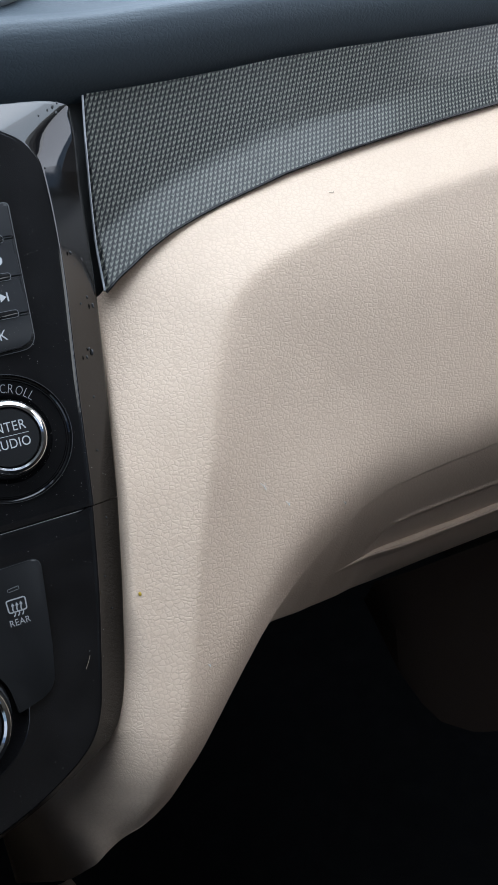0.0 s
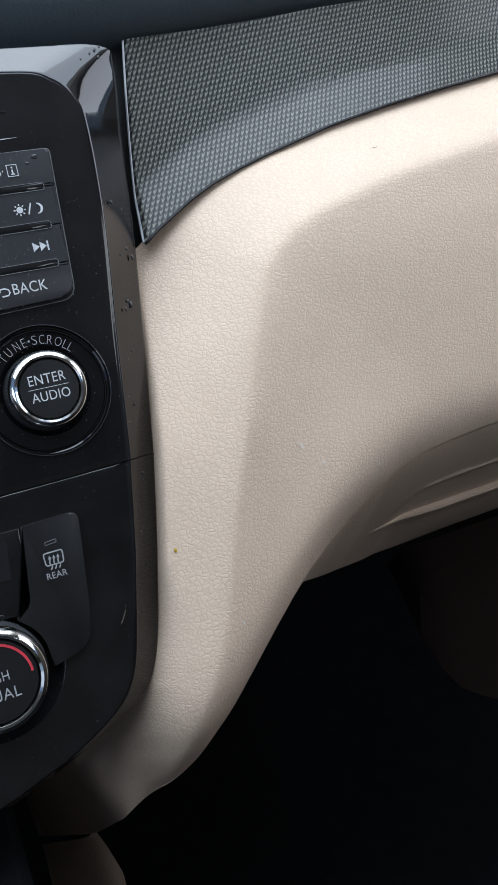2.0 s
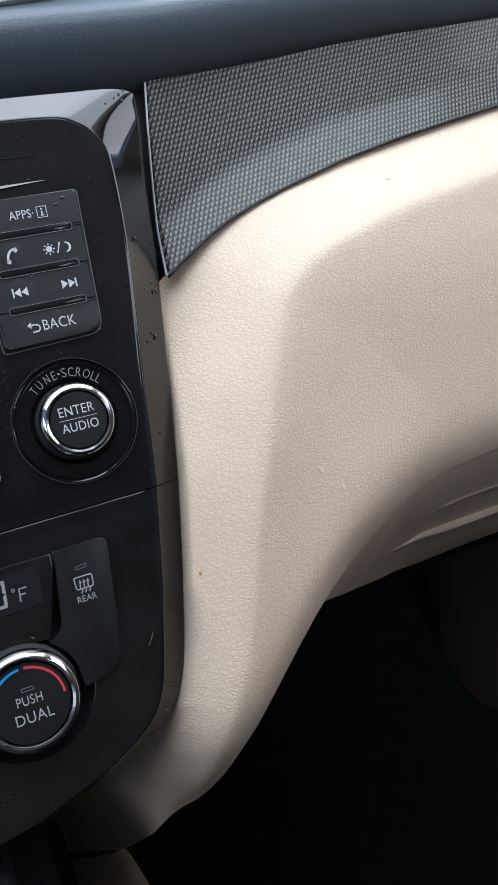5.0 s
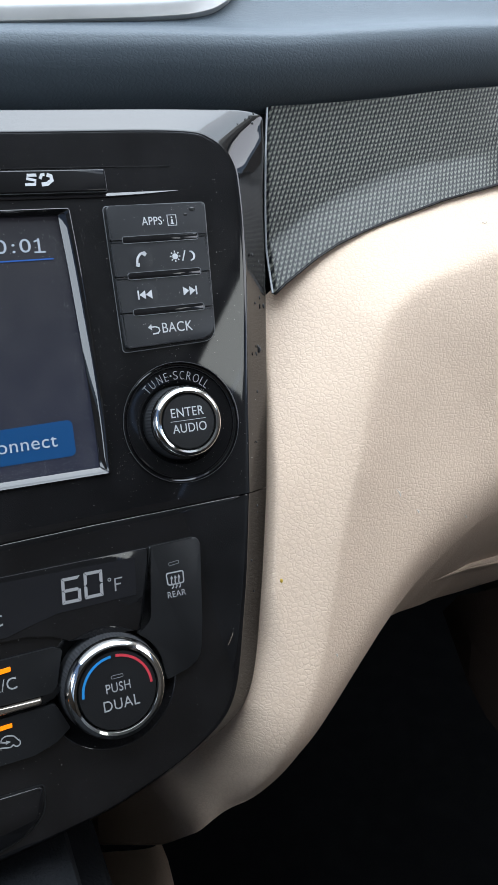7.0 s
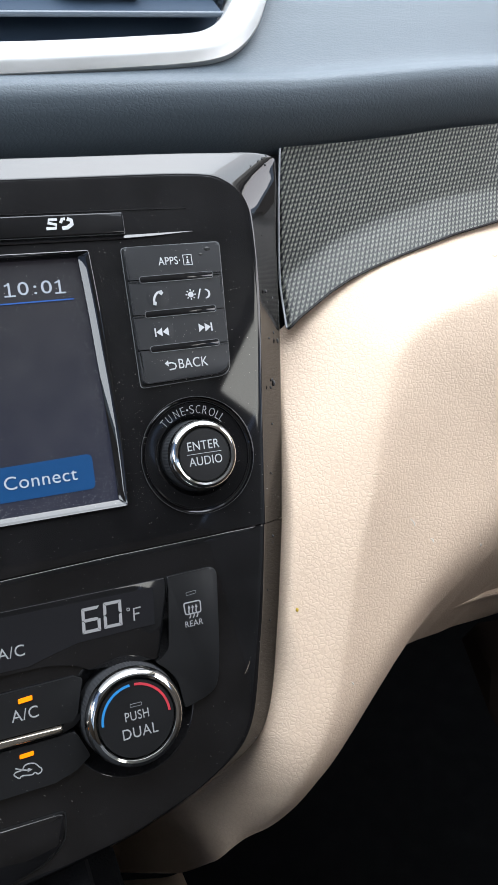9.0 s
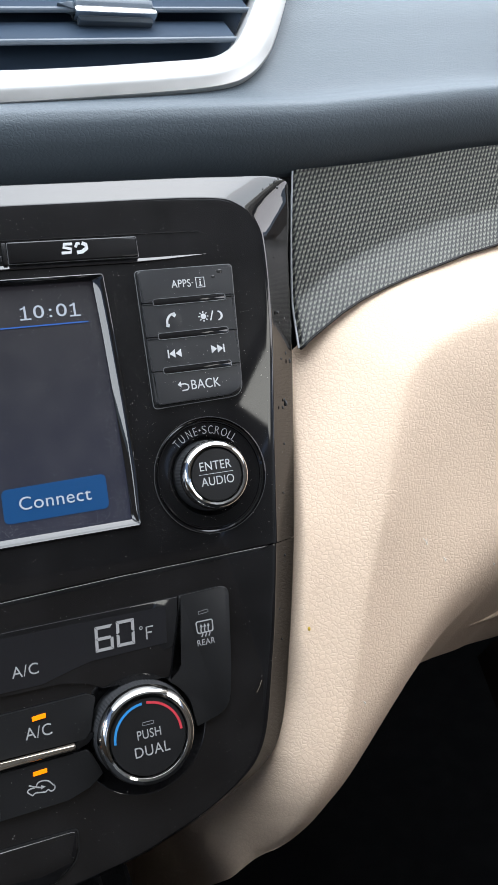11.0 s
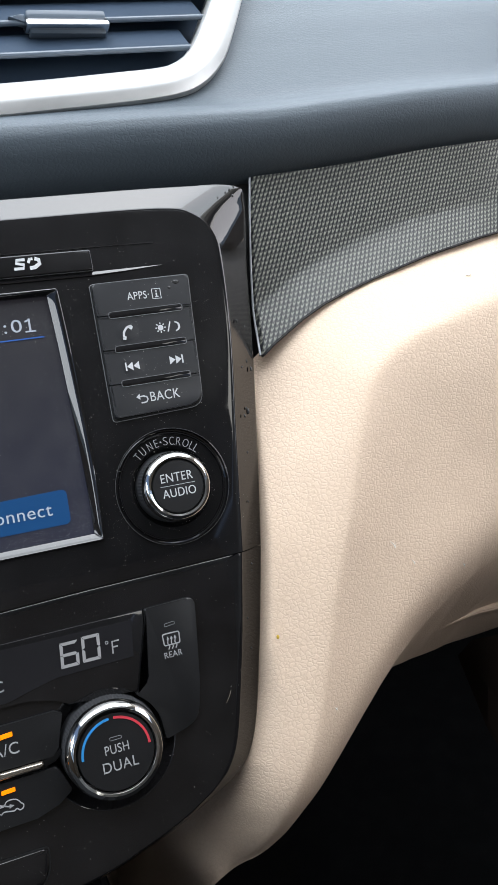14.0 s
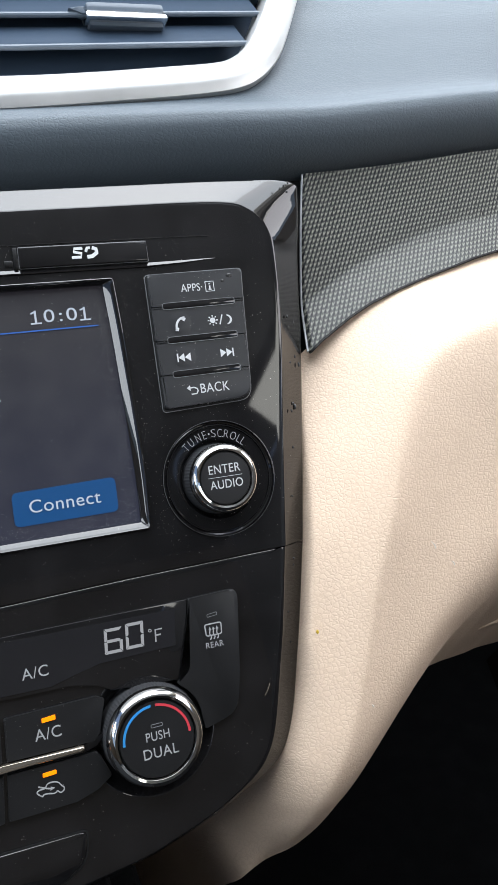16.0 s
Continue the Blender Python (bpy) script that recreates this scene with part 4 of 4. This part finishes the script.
# the glovebox pull: a lip that stands off the door, lit from above
pull = smooth_line([(0.2060, -0.0117), (0.2200, -0.0113), (0.2330, -0.0113), (0.2590, -0.0129), (0.2890, -0.0137), (0.3200, -0.0139), (0.3600, -0.0133), (0.43, -0.0125)], 10)
pull_x, pull_z = (np.array([p[k] for p in pull]) for k in (0, 1))
grow = ease(0.200, 0.262, pull_x)
prof = [(0.008, 0.0085), (-0.0005, 0.0062), (-0.0046, 0.0022), (-0.0060, 0.0010), (-0.0068, -0.0006), (-0.0060, -0.0022), (-0.0030, -0.0050), (0.0020, -0.0070)]
gx = np.array([pull_x for _ in prof])
gz = np.array([pull_z + dz * (0.35 + 0.65 * grow) for dy, dz in prof])
base = door_depth(pull_x, pull_z)
gy = np.array([base - 1.15 * (dz * (0.35 + 0.65 * grow) if dz < 0 else 0.35 * dz * grow) + dy * grow + 0.0006 * (1 - grow) for dy, dz in prof])
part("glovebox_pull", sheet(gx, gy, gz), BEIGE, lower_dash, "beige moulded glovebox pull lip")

# lower end of the console's flank, below a joint
down = np.linspace(0, 1, 24)[:, None]
over = np.linspace(0, 1, 24)[None]
right_x, right_y, right_z = (np.interp(down, (0, 0.2, 0.5, 1), v) for v in ((0.0316, 0.0363, 0.0438, 0.050), (0.085, 0.095, 0.120, 0.17), (-0.1185, -0.134, -0.1644, -0.24)))
ux = 0.0078 + (right_x - 0.0078) * over
uy = 0.148 + 0.05 * down + (right_y - 0.148 - 0.05 * down) * over + 0.03 * soft(over - 0.8, 0.06)
uz = -0.1415 - 0.11 * down + (right_z + 0.1415 + 0.11 * down) * over
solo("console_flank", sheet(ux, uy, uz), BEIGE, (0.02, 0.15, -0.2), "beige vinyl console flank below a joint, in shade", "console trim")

# kick panel in the footwell
kx = np.repeat(np.linspace(0.250, 0.60, 34)[None], 26, 0)
kt = np.linspace(0, 1, 26)[:, None]
kl = np.interp(kx[0], (0.250, 0.257, 0.266, 0.28, 0.305, 0.34, 0.60), (-0.05, -0.09, -0.118, -0.142, -0.160, -0.172, -0.18))[None]
kz = -0.036 + (kl + 0.036) * kt
ky = 0.105 + 0.02 * kt + 0.5 * soft(0.258 - kx, 0.004) + 0 * kx
solo("kick_panel", sheet(kx, ky, kz), BROWN, (0.35, 0.11, -0.08), "footwell panel, its shade painted in as dark brown", "panel")

# ---------------------------------------------------------------- woven-look trim
def trim_high(x):
    return np.interp(x, (0.09, 0.1197, 0.158, 0.188, 0.219, 0.252, 0.287, 0.325, 0.357, 0.45), (0.2420, 0.2432, 0.2455, 0.2480, 0.2513, 0.2538, 0.2558, 0.2582, 0.2605, 0.266))


cols, rows = 120, 40
u = np.linspace(0, 1, cols)[None]
w = np.linspace(0, 1, rows)[:, None]
left_x = 0.1197 - (0.1197 - 0.1040) * w
tx = left_x + (0.45 - left_x) * u ** 1.3
tz = trim_high(tx) + (trim_low(tx) + 0.0010 - trim_high(tx)) * w
th = tz - trim_low(tx)
ty = 0.0155 + 0.42 * th - 0.30 * soft(th - 0.0205, 0.0016) - 1.1 * soft(th - 0.0205, 0.0016) ** 2 - 0.003 * ease(0.12, 0.24, tx)
trim = thing("woven_trim_panel", (0.22, 0.02, 0.2), "grey woven-fibre look trim panel under clear lacquer", "dashboard trim")
ty[:, 0] += 0.0016
ty[:, 1] += 0.0003
part("face", sheet(tx, ty, tz), WEAVE, trim)
low_line = [(x, y - 0.0006, z) for x, y, z in zip(tx[-1], ty[-1], tz[-1])]
part("lower_edge", tube([(x, y + 0.0002, z - 0.0005) for x, y, z in low_line], 0.0007), EDGE_BLACK, trim, "black lower edge")
part("side_edge", tube([(x - 0.0006, y, z) for x, y, z in zip(tx[:, 0], ty[:, 0], tz[:, 0])], 0.0006), TRIM_GLINT, trim, "lacquered side edge, its glint painted grey")
# near-black sheet put behind the gap to make it dark
solo("gap_filler", sheet(np.array([[0.09, 0.16]] * 2), np.array([[0.034, 0.034]] * 2), np.array([[0.25, 0.25], [0.06, 0.06]])), GAP, (0.12, 0.034, 0.16), "near-black sheet filling the gap between the console and the trim", "panel gap", kind="structure")

# ---------------------------------------------------------------- dashboard pad
def pad_rise(x):
    return np.interp(x, (-0.5, -0.03, 0.07, 0.13, 0.16, 0.22, 0.33, 0.60), (-0.012, -0.0035, 0.0, 0.0015, 0.0045, 0.0100, 0.0165, 0.026))


profile = smooth_line([(0.062, 0.2360), (0.037, 0.2400), (0.0275, 0.2430), (0.0205, 0.2475), (0.0145, 0.2545), (0.0115, 0.2610), (0.0112, 0.2655), (0.0130, 0.2695), (0.0195, 0.2742), (0.0280, 0.2794), (0.0348, 0.2858), (0.0430, 0.2980), (0.0550, 0.3180), (0.0720, 0.3450), (0.105, 0.3850), (0.20, 0.460), (0.40, 0.570), (0.46, 0.600)], 8)
xx = np.linspace(-0.60, 0.60, 160)
pad_x = np.repeat(xx[None], len(profile), 0)
rise = smooth_curve(pad_rise, xx, 0.008)[None]
pad_y = np.array([[y] for y, z in profile]) + 0 * pad_x
pad_z = np.array([[z] for y, z in profile]) + rise
pad = thing("dashboard_pad", (0.0, 0.05, 0.28), "charcoal blue grained soft dashboard top pad", "dashboard")

# ---------------------------------------------------------------- air vent
VENT_IN = smooth_line([(MID, 0.2925), (-0.0146, 0.2946), (0.0229, 0.2975), (0.0635, 0.3019), (0.0840, 0.3044), (0.0945, 0.3076), (0.1050, 0.3160), (0.1163, 0.3318), (0.1277, 0.3505), (0.1480, 0.3850)], 8)
VENT_OUT = smooth_line([(MID, 0.2722), (-0.0178, 0.2753), (0.0354, 0.2800), (0.0764, 0.2845), (0.0960, 0.2888), (0.1085, 0.2955), (0.1197, 0.3060), (0.1290, 0.3190), (0.1468, 0.3505), (0.1720, 0.3980)], 8)


def vent_outline(grow):
    """The outline of the vent, (x, z), grown by a width from the opening to the frame's outer edge."""
    f = grow / 0.018
    half = [(a + (c - a) * f, b + (d - b) * f) for (a, b), (c, d) in zip(VENT_IN, VENT_OUT)]
    return half + [(2 * MID - x, z) for x, z in half[:0:-1]]


def vent_y(z):
    return 0.030 + 0.45 * (z - 0.279)


def vent_ring(levels):
    bm = bmesh.new()
    rings = [[bm.verts.new((x, vent_y(z) + dy, z)) for x, z in vent_outline(g)] for g, dy in levels]
    for a, b in zip(rings, rings[1:]):
        for i in range(len(a)):
            bm.faces.new((a[i], b[i], b[(i + 1) % len(a)], a[(i + 1) % len(a)]))
    return bm


vent = thing("air_vent", (MID, 0.02, 0.32), "dashboard air vent with satin silver frame and dark louvres", "air vent")
part("frame", vent_ring([(0.0180, 0.010), (0.0180, 0.0005), (0.0172, -0.0020), (0.0130, -0.0052), (0.0104, -0.0064), (0.0086, -0.0066), (0.0045, -0.0054), (0.0012, -0.0038), (0.0, -0.0018), (0.0, 0.024)]), SILVER, vent, "satin silver frame")
back = bmesh.new()
for dy in (0.0235, 0.0255):
    back.faces.new([back.verts.new((x, vent_y(z) + dy, z)) for x, z in vent_outline(0.0004)])
part("duct", back, LOUVRE, vent)
part("duct_wall", vent_ring([(0.0006, 0.010), (0.0006, 0.0245)]), LOUVRE, vent)
for zc in (0.3220, 0.3430, 0.3640):
    sect = [(0.0, -0.0012), (-0.0012, -0.0005), (-0.0012, 0.0007), (0.0002, 0.0014), (0.0140, 0.0175), (0.0140, 0.0160)]
    reach = 0.1060 + (zc - 0.3140) * 0.66
    louvre = bmesh.new()
    ends = []
    for x in (2 * MID - reach, MID, 0.0, 0.07, reach):
        rise = 0.043 * ((x if x > MID else 2 * MID - x) - 0.07)
        ends.append([louvre.verts.new((x, vent_y(zc) + 0.008 + dy, zc + rise + dz)) for dy, dz in sect])
    for a, b in zip(ends, ends[1:]):
        for i in range(len(sect)):
            louvre.faces.new((a[i], b[i], b[(i + 1) % len(sect)], a[(i + 1) % len(sect)]))
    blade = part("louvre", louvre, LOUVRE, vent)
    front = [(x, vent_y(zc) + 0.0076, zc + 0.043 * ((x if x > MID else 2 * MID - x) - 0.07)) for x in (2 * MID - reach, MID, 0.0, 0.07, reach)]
    # the edge's soft highlight is put into its paler colour
    part("edge", tube(front, 0.0015, 10), LOUVRE_EDGE, blade, "rounded front edge, painted lighter where it catches light")
tab = part("tab", joined(box(0.0290, 0.0697, 0.0600, 0.0760, 0.3396, 0.3452, 0.0024), box(0.0305, 0.0690, 0.0625, 0.0740, 0.3338, 0.3372, 0.0012)), LOUVRE_EDGE, vent, "blue-grey slider on a louvre")
part("fin", slab([(0.0210, 0.3432), (0.0292, 0.3400), (0.0292, 0.3446), (0.0262, 0.3442)], 0.0640, 0.0700, 0.0006), LOUVRE_EDGE, tab)
part("grip_ribs", joined(*[box(0.0335 + 0.0014 * k, 0.0341 + 0.0014 * k, 0.0630, 0.0730, 0.3450, 0.3457, 0.0001) for k in range(20)]), LOUVRE_EDGE, tab)
bar = bmesh.new()
section = ((0.0576, 0.3360), (0.0570, 0.3366), (0.0572, 0.3374), (0.0598, 0.3404), (0.0608, 0.3408), (0.0660, 0.3408), (0.0660, 0.3358), (0.0584, 0.3357))
ends = [[bar.verts.new((x, y + inset * 0.5, z)) for y, z in section] for x, inset in ((0.0284, 0.0012), (0.0292, 0.0), (0.0693, 0.0), (0.0701, 0.0012))]
for a, b in zip(ends, ends[1:]):
    for i in range(len(section)):
        bar.faces.new((a[i], b[i], b[(i + 1) % len(section)], a[(i + 1) % len(section)]))
bar.faces.new(ends[0][::-1])
bar.faces.new(ends[-1])
part("chrome_bar", bar, CHROME, tab, "bright chrome bar")

# the pad's skin, open where the vent sits
# the rolled front and the upper skin meet along the crest
crest = 64
front_roll = sheet(pad_x[:crest + 1], pad_y[:crest + 1], pad_z[:crest + 1])
upper_skin = sheet(pad_x[crest:], pad_y[crest:], pad_z[crest:])
ring = vent_outline(0.012)


def inside(x, z):
    hit = False
    for (ax, az), (bx, bz) in zip(ring, ring[1:] + ring[:1]):
        if (az > z) != (bz > z) and x < ax + (z - az) / (bz - az) * (bx - ax):
            hit = not hit
    return hit


for name, skin, label in (("front_roll", front_roll, "rounded front edge in shade"), ("upper_skin", upper_skin, "")):
    gone = [f for f in skin.faces if f.calc_center_median().y < 0.12 and inside(f.calc_center_median().x, f.calc_center_median().z)]
    bmesh.ops.delete(skin, geom=gone, context="FACES")
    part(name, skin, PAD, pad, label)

# ---------------------------------------------------------------- footwell and cabin
def world_box(name, x0, x1, y0, y1, z0, z1, material, label, category, bevel=0.01, kind="structure"):
    bm = box(x0, x1, y0, y1, z0, z1, bevel)
    ob = new(name, mesh_of(name, bm, material, Vector(((x0 + x1) / 2, (y0 + y1) / 2, (z0 + z1) / 2))))
    ob.location = ((x0 + x1) / 2, (y0 + y1) / 2, (z0 + z1) / 2)
    return tagged(ob, label, category, "", kind)


world_box("floor", -0.95, 0.82, -1.9, 0.75, -0.62, -0.56, CARPET, "black carpeted cabin floor", "floor")
world_box("wall_north", -0.95, 0.82, 0.70, 0.76, -0.56, 0.34, CARPET, "black firewall at the front of the footwell", "wall")
world_box("wall_west", -0.95, -0.88, -1.9, 0.70, -0.56, 0.21, DARK_TRIM, "dark driver side door trim", "wall")
world_box("wall_east", 0.75, 0.82, -1.9, 0.70, -0.56, 0.30, DOOR_TRIM, "brown passenger side door trim", "wall")
world_box("wall_south", -0.95, 0.82, -1.96, -1.9, -0.56, 0.85, SEAT, "beige rear seat back closing the cabin", "wall")
world_box("ceiling", -0.80, 0.67, -1.9, -0.30, 0.82, 0.88, HEADLINER, "grey cloth headliner in shade", "ceiling")
for name, x0, x1, y0, y1 in (("pillar_west", -0.90, -0.82, -1.0, -0.86), ("pillar_east", 0.69, 0.77, -1.0, -0.86)):
    world_box(name, x0, x1, y0, y1, 0.30, 0.84, HEADLINER, "grey cloth covered door pillar", "pillar")
# unseen rail, added to block the sky that the trim would reflect
world_box("sky_blocker_rail", 0.69, 0.77, -0.86, 0.30, 0.67, 0.84, HEADLINER, "unseen grey cloth rail that keeps sky out of the trim's reflection", "roof rail")
# out of view; added to cut off the windscreen's reflection in the trim
pillar = tube([(0.72, 0.62, 0.36), (0.66, 0.20, 0.60), (0.63, -0.06, 0.73), (0.62, -0.34, 0.84)], (0.09, 0.085, 0.08, 0.08), 10)
tagged(new("unseen_pillar_front", mesh_of("unseen_pillar_front", pillar, PILLAR, Vector((0, 0, 0)))), "unseen beige pillar cover, added for the woven trim to reflect", "pillar", "", "structure")
# unseen block, added so that the lacquer mirrors cloth instead of sky
world_box("sky_blocker_rear", 0.69, 0.77, -1.9, -1.02, 0.30, 0.84, HEADLINER, "unseen grey cloth block that keeps sky out of the lacquer's reflection", "pillar")
world_box("tunnel_top", -0.30, -0.022, -0.42, 0.10, -0.30, -0.066, CARPET, "black top of the centre tunnel below the console", "tunnel", 0.012)
world_box("centre_tunnel", -0.16, -0.004, -0.30, 0.50, -0.54, -0.095, CARPET, "black centre tunnel below the console", "tunnel", 0.02)
# near-black block stands in for the dark hollow behind the console
world_box("console_core", -0.18, -0.012, 0.14, 0.60, -0.50, -0.02, GAP, "near-black block filling the space behind the console", "console core")
# near-black box added behind the seam so that nothing pale shows through
solo("seam_backing", box(2 * MID - 0.06, 0.068, 0.004, 0.03, 0.060, 0.071), GAP, (0.0, 0.01, 0.0655), "near-black box filling the gap behind the console seam", "panel gap", kind="structure")

# ---------------------------------------------------------------- small things
rng = random.Random(4)


def specks(places, size):
    """Grains of dust: tiny uneven flat chips, each [x, y, z] of places, lying on a face."""
    bm = bmesh.new()
    for x, y, z in places:
        r = size * rng.uniform(0.5, 1.5) ** 2
        a = rng.uniform(0, 6.28)
        long = rng.choice((1.0, 1.0, 1.3, 2.6))
        c, s = math.cos(a), math.sin(a)
        vs = []
        for k in range(5):
            u, w = r * long * math.cos(k * 1.2566) * rng.uniform(0.7, 1.1), r * math.sin(k * 1.2566) * rng.uniform(0.7, 1.1)
            vs.append(bm.verts.new((x + u * c - w * s, y, z + u * s + w * c)))
        tip = bm.verts.new((x, y - r * 0.5, z))
        for k in range(5):
            bm.faces.new((vs[k], vs[(k + 1) % 5], tip))
    return bm


places = []
for _ in range(900):
    x, z = rng.uniform(-0.075, 0.080), rng.uniform(0.068, 0.218)
    on_screen = x < 0.0076 and 0.0870 < z < 0.1888
    on_key = 0.0249 < x < 0.066 and 0.132 < z < 0.191
    in_dish = math.hypot(x - 0.0451, z - 0.1003) < 0.0256
    if not (on_key or in_dish or (0.0070 < x < 0.0128)):
        places.append((x, 0.0029 if on_screen else -0.0001, z))
for _ in range(800):
    x = 0.0076 - abs(rng.gauss(0, 0.0035))
    places.append((x, 0.0029, rng.uniform(0.0898, 0.185)))
for _ in range(600):
    places.append((rng.uniform(-0.075, 0.0076), 0.0029, 0.0872 + abs(rng.gauss(0, 0.0035))))
for _ in range(260):
    a, r = rng.uniform(0, 6.28), rng.uniform(0.0165, 0.0228)
    places.append((0.0451 + r * math.cos(a), 0.0012, 0.1003 + r * math.sin(a)))
for _ in range(380):
    x, z = rng.uniform(0.012, 0.024), rng.uniform(0.075, 0.19)
    places.append((x, -0.0001, z))
for _ in range(900):
    x, z = rng.uniform(-0.075, 0.066), rng.uniform(-0.045, 0.064)
    if math.hypot(x, z) > 0.025 and not (0.014 < x < 0.046 and -0.004 < z < 0.053):
        high = -0.0023 if x < -0.018 and -0.022 < z < 0.0195 else -0.0012
        places.append((x, high, z))
for _ in range(220):
    places.append((rng.uniform(0.027, 0.064), -0.0023, rng.uniform(0.133, 0.190)))
for _ in range(1500):
    x, z = rng.uniform(-0.075, 0.078), rng.uniform(0.068, 0.218)
    if not (0.0249 < x < 0.066 and 0.132 < z < 0.191 or math.hypot(x - 0.0451, z - 0.1003) < 0.0256 or 0.0070 < x < 0.0128):
        places.append((x, 0.0029 if x < 0.0076 and 0.0870 < z < 0.1888 else -0.0001, z))
solo("dust", specks(places, 0.000050), DUST, (0.0, 0.0, 0.1), "fine pale dust on the glossy black console", "dust", kind="stuff")

# dried drops on the bevel and side of the surround
def on_side(x, z):
    """The place of (x, z) on the slanting side of the surrounds."""
    best = None
    for e, o in list(zip(up_edge, up_lip)) + list(zip(lo_edge, lo_lip)):
        dx, dz = o[0] - e[0], o[2] - e[2]
        if dx * dx + dz * dz < 1e-8:
            continue
        u = min(max(((x - e[0]) * dx + (z - e[2]) * dz) / (dx * dx + dz * dz), 0.0), 1.0)
        miss = math.hypot(e[0] + u * dx - x, e[2] + u * dz - z)
        if best is None or miss < best[0]:
            best = (miss, u * o[1])
    return Vector((x, best[1], z))


drops = bmesh.new()
for x, z, r in ((0.0975, 0.2300, 0.0009), (0.0985, 0.2272, 0.0008), (0.0950, 0.2286, 0.0006), (0.1000, 0.2316, 0.0005), (0.0905, 0.2262, 0.0005), (0.0890, 0.1690, 0.0009), (0.0900, 0.1645, 0.0008), (0.0945, 0.1671, 0.0009),
                (0.0930, 0.1612, 0.0009), (0.0965, 0.1655, 0.0008), (0.0885, 0.1480, 0.0007), (0.0925, 0.1510, 0.0010), (0.0945, 0.1470, 0.0008), (0.0965, 0.1532, 0.0007), (0.0850, 0.1256, 0.0007), (0.0885, 0.1275, 0.0010), (0.0872, 0.1290, 0.0006),
                (0.0840, 0.1090, 0.0007), (0.0845, 0.0990, 0.0006), (0.0795, 0.0870, 0.0005), (0.0762, 0.0590, 0.0006), (0.0757, 0.0560, 0.0005), (0.0690, 0.0360, 0.0006), (0.0690, 0.0220, 0.0005), (0.0870, 0.2040, 0.0005), (0.0920, 0.1950, 0.0004)):
    m = Matrix.Translation(on_side(x, z) + Vector((0, -0.0001, 0))) @ Matrix.Rotation(radians(rng.uniform(-30, 30)), 4, "Y") @ Matrix.Diagonal((0.8, 0.5, rng.uniform(1.0, 1.8), 1))
    bmesh.ops.create_uvsphere(drops, u_segments=10, v_segments=6, radius=r * 0.85, matrix=m)
solo("water_drops", drops, WATER, (0.09, 0.01, 0.16), "dried water drops on the glossy console edge", "drops", kind="stuff")
smudge = bmesh.new()
for x, z, r in ((0.0618, 0.1885, 0.0013), (0.0585, 0.1863, 0.0008)):
    bmesh.ops.create_uvsphere(smudge, u_segments=10, v_segments=6, radius=r, matrix=Matrix.Translation((x, -0.0022, z)) @ Matrix.Diagonal((1.2, 0.12, 0.7, 1)))
solo("button_drops", smudge, WATER, (0.061, -0.002, 0.188), "dried drops on the top media button", "drops", kind="stuff")

# a hair, a crumb and flecks
solo("hair", tube(smooth_line([(0.0516, -0.0004, 0.0030), (0.0532, -0.0008, 0.0055), (0.0545, -0.0006, 0.0078)], 5), 0.00008, 6), FIBRE, (0.053, 0, 0.005), "short tan hair on the glossy console", "hair")


def on_beige(x, z, lift=0.0002):
    return (x, float(beige_depth(np.array([x]), np.array([z]))[0]) - lift, z)


crumb = bmesh.new()
bmesh.ops.create_icosphere(crumb, subdivisions=2, radius=0.0008, matrix=Matrix.Translation(on_beige(0.0808, 0.0248)) @ Matrix.Diagonal((0.9, 0.4, 1.2, 1)))
solo("crumb", crumb, YELLOW, on_beige(0.0808, 0.0248), "tiny yellow crumb on the beige vinyl", "crumb")
for x, z, l in ((0.1474, 0.0532, 0.0042), (0.1577, 0.0424, 0.0026), (0.1898, 0.0335, 0.0022), (0.1011, -0.0126, 0.0018)):
    p, q = on_beige(x - l * 0.42, z + l * 0.42, 0.0005), on_beige(x + l * 0.12, z - l * 0.5, 0.0004)
    r = on_beige(x + l * 0.22, z + l * 0.25, 0.0006)
    solo("fleck", joined(tube([p, on_beige(x - 0.0002, z, 0.0007), q], [0.00010, 0.00024, 0.00016], 6), tube([q, r], [0.00016, 0.00008], 6)), PALE, on_beige(x, z), "pale fleck of lint on the beige vinyl", "lint", "lint flecks")
solo("fibre", tube([on_beige(*p, 0.0004) for p in ((0.2186, 0.1784), (0.2196, 0.1778), (0.2206, 0.1779), (0.2213, 0.1786))], 0.00016, 6), FIBRE, on_beige(0.2199, 0.1782), "tiny curled tan fibre on the beige vinyl", "lint")
for x, z in ((0.1463, 0.1907), (0.139, 0.176), (0.183, 0.205), (0.217, 0.217), (0.250, 0.212), (0.206, 0.2185)):
    h = z - float(trim_low(np.array([x]))[0])
    y = 0.0155 + 0.42 * h - 0.30 * float(soft(h - 0.0205, 0.0016)) - 1.1 * float(soft(h - 0.0205, 0.0016)) ** 2 - 0.003 * float(ease(0.12, 0.24, x))
    solo("trim_speck", specks([(x, y - 0.0001, z)], 0.00042), GAP, (x, y, z), "dark speck of dirt on the woven trim", "dirt", "specks on the trim")
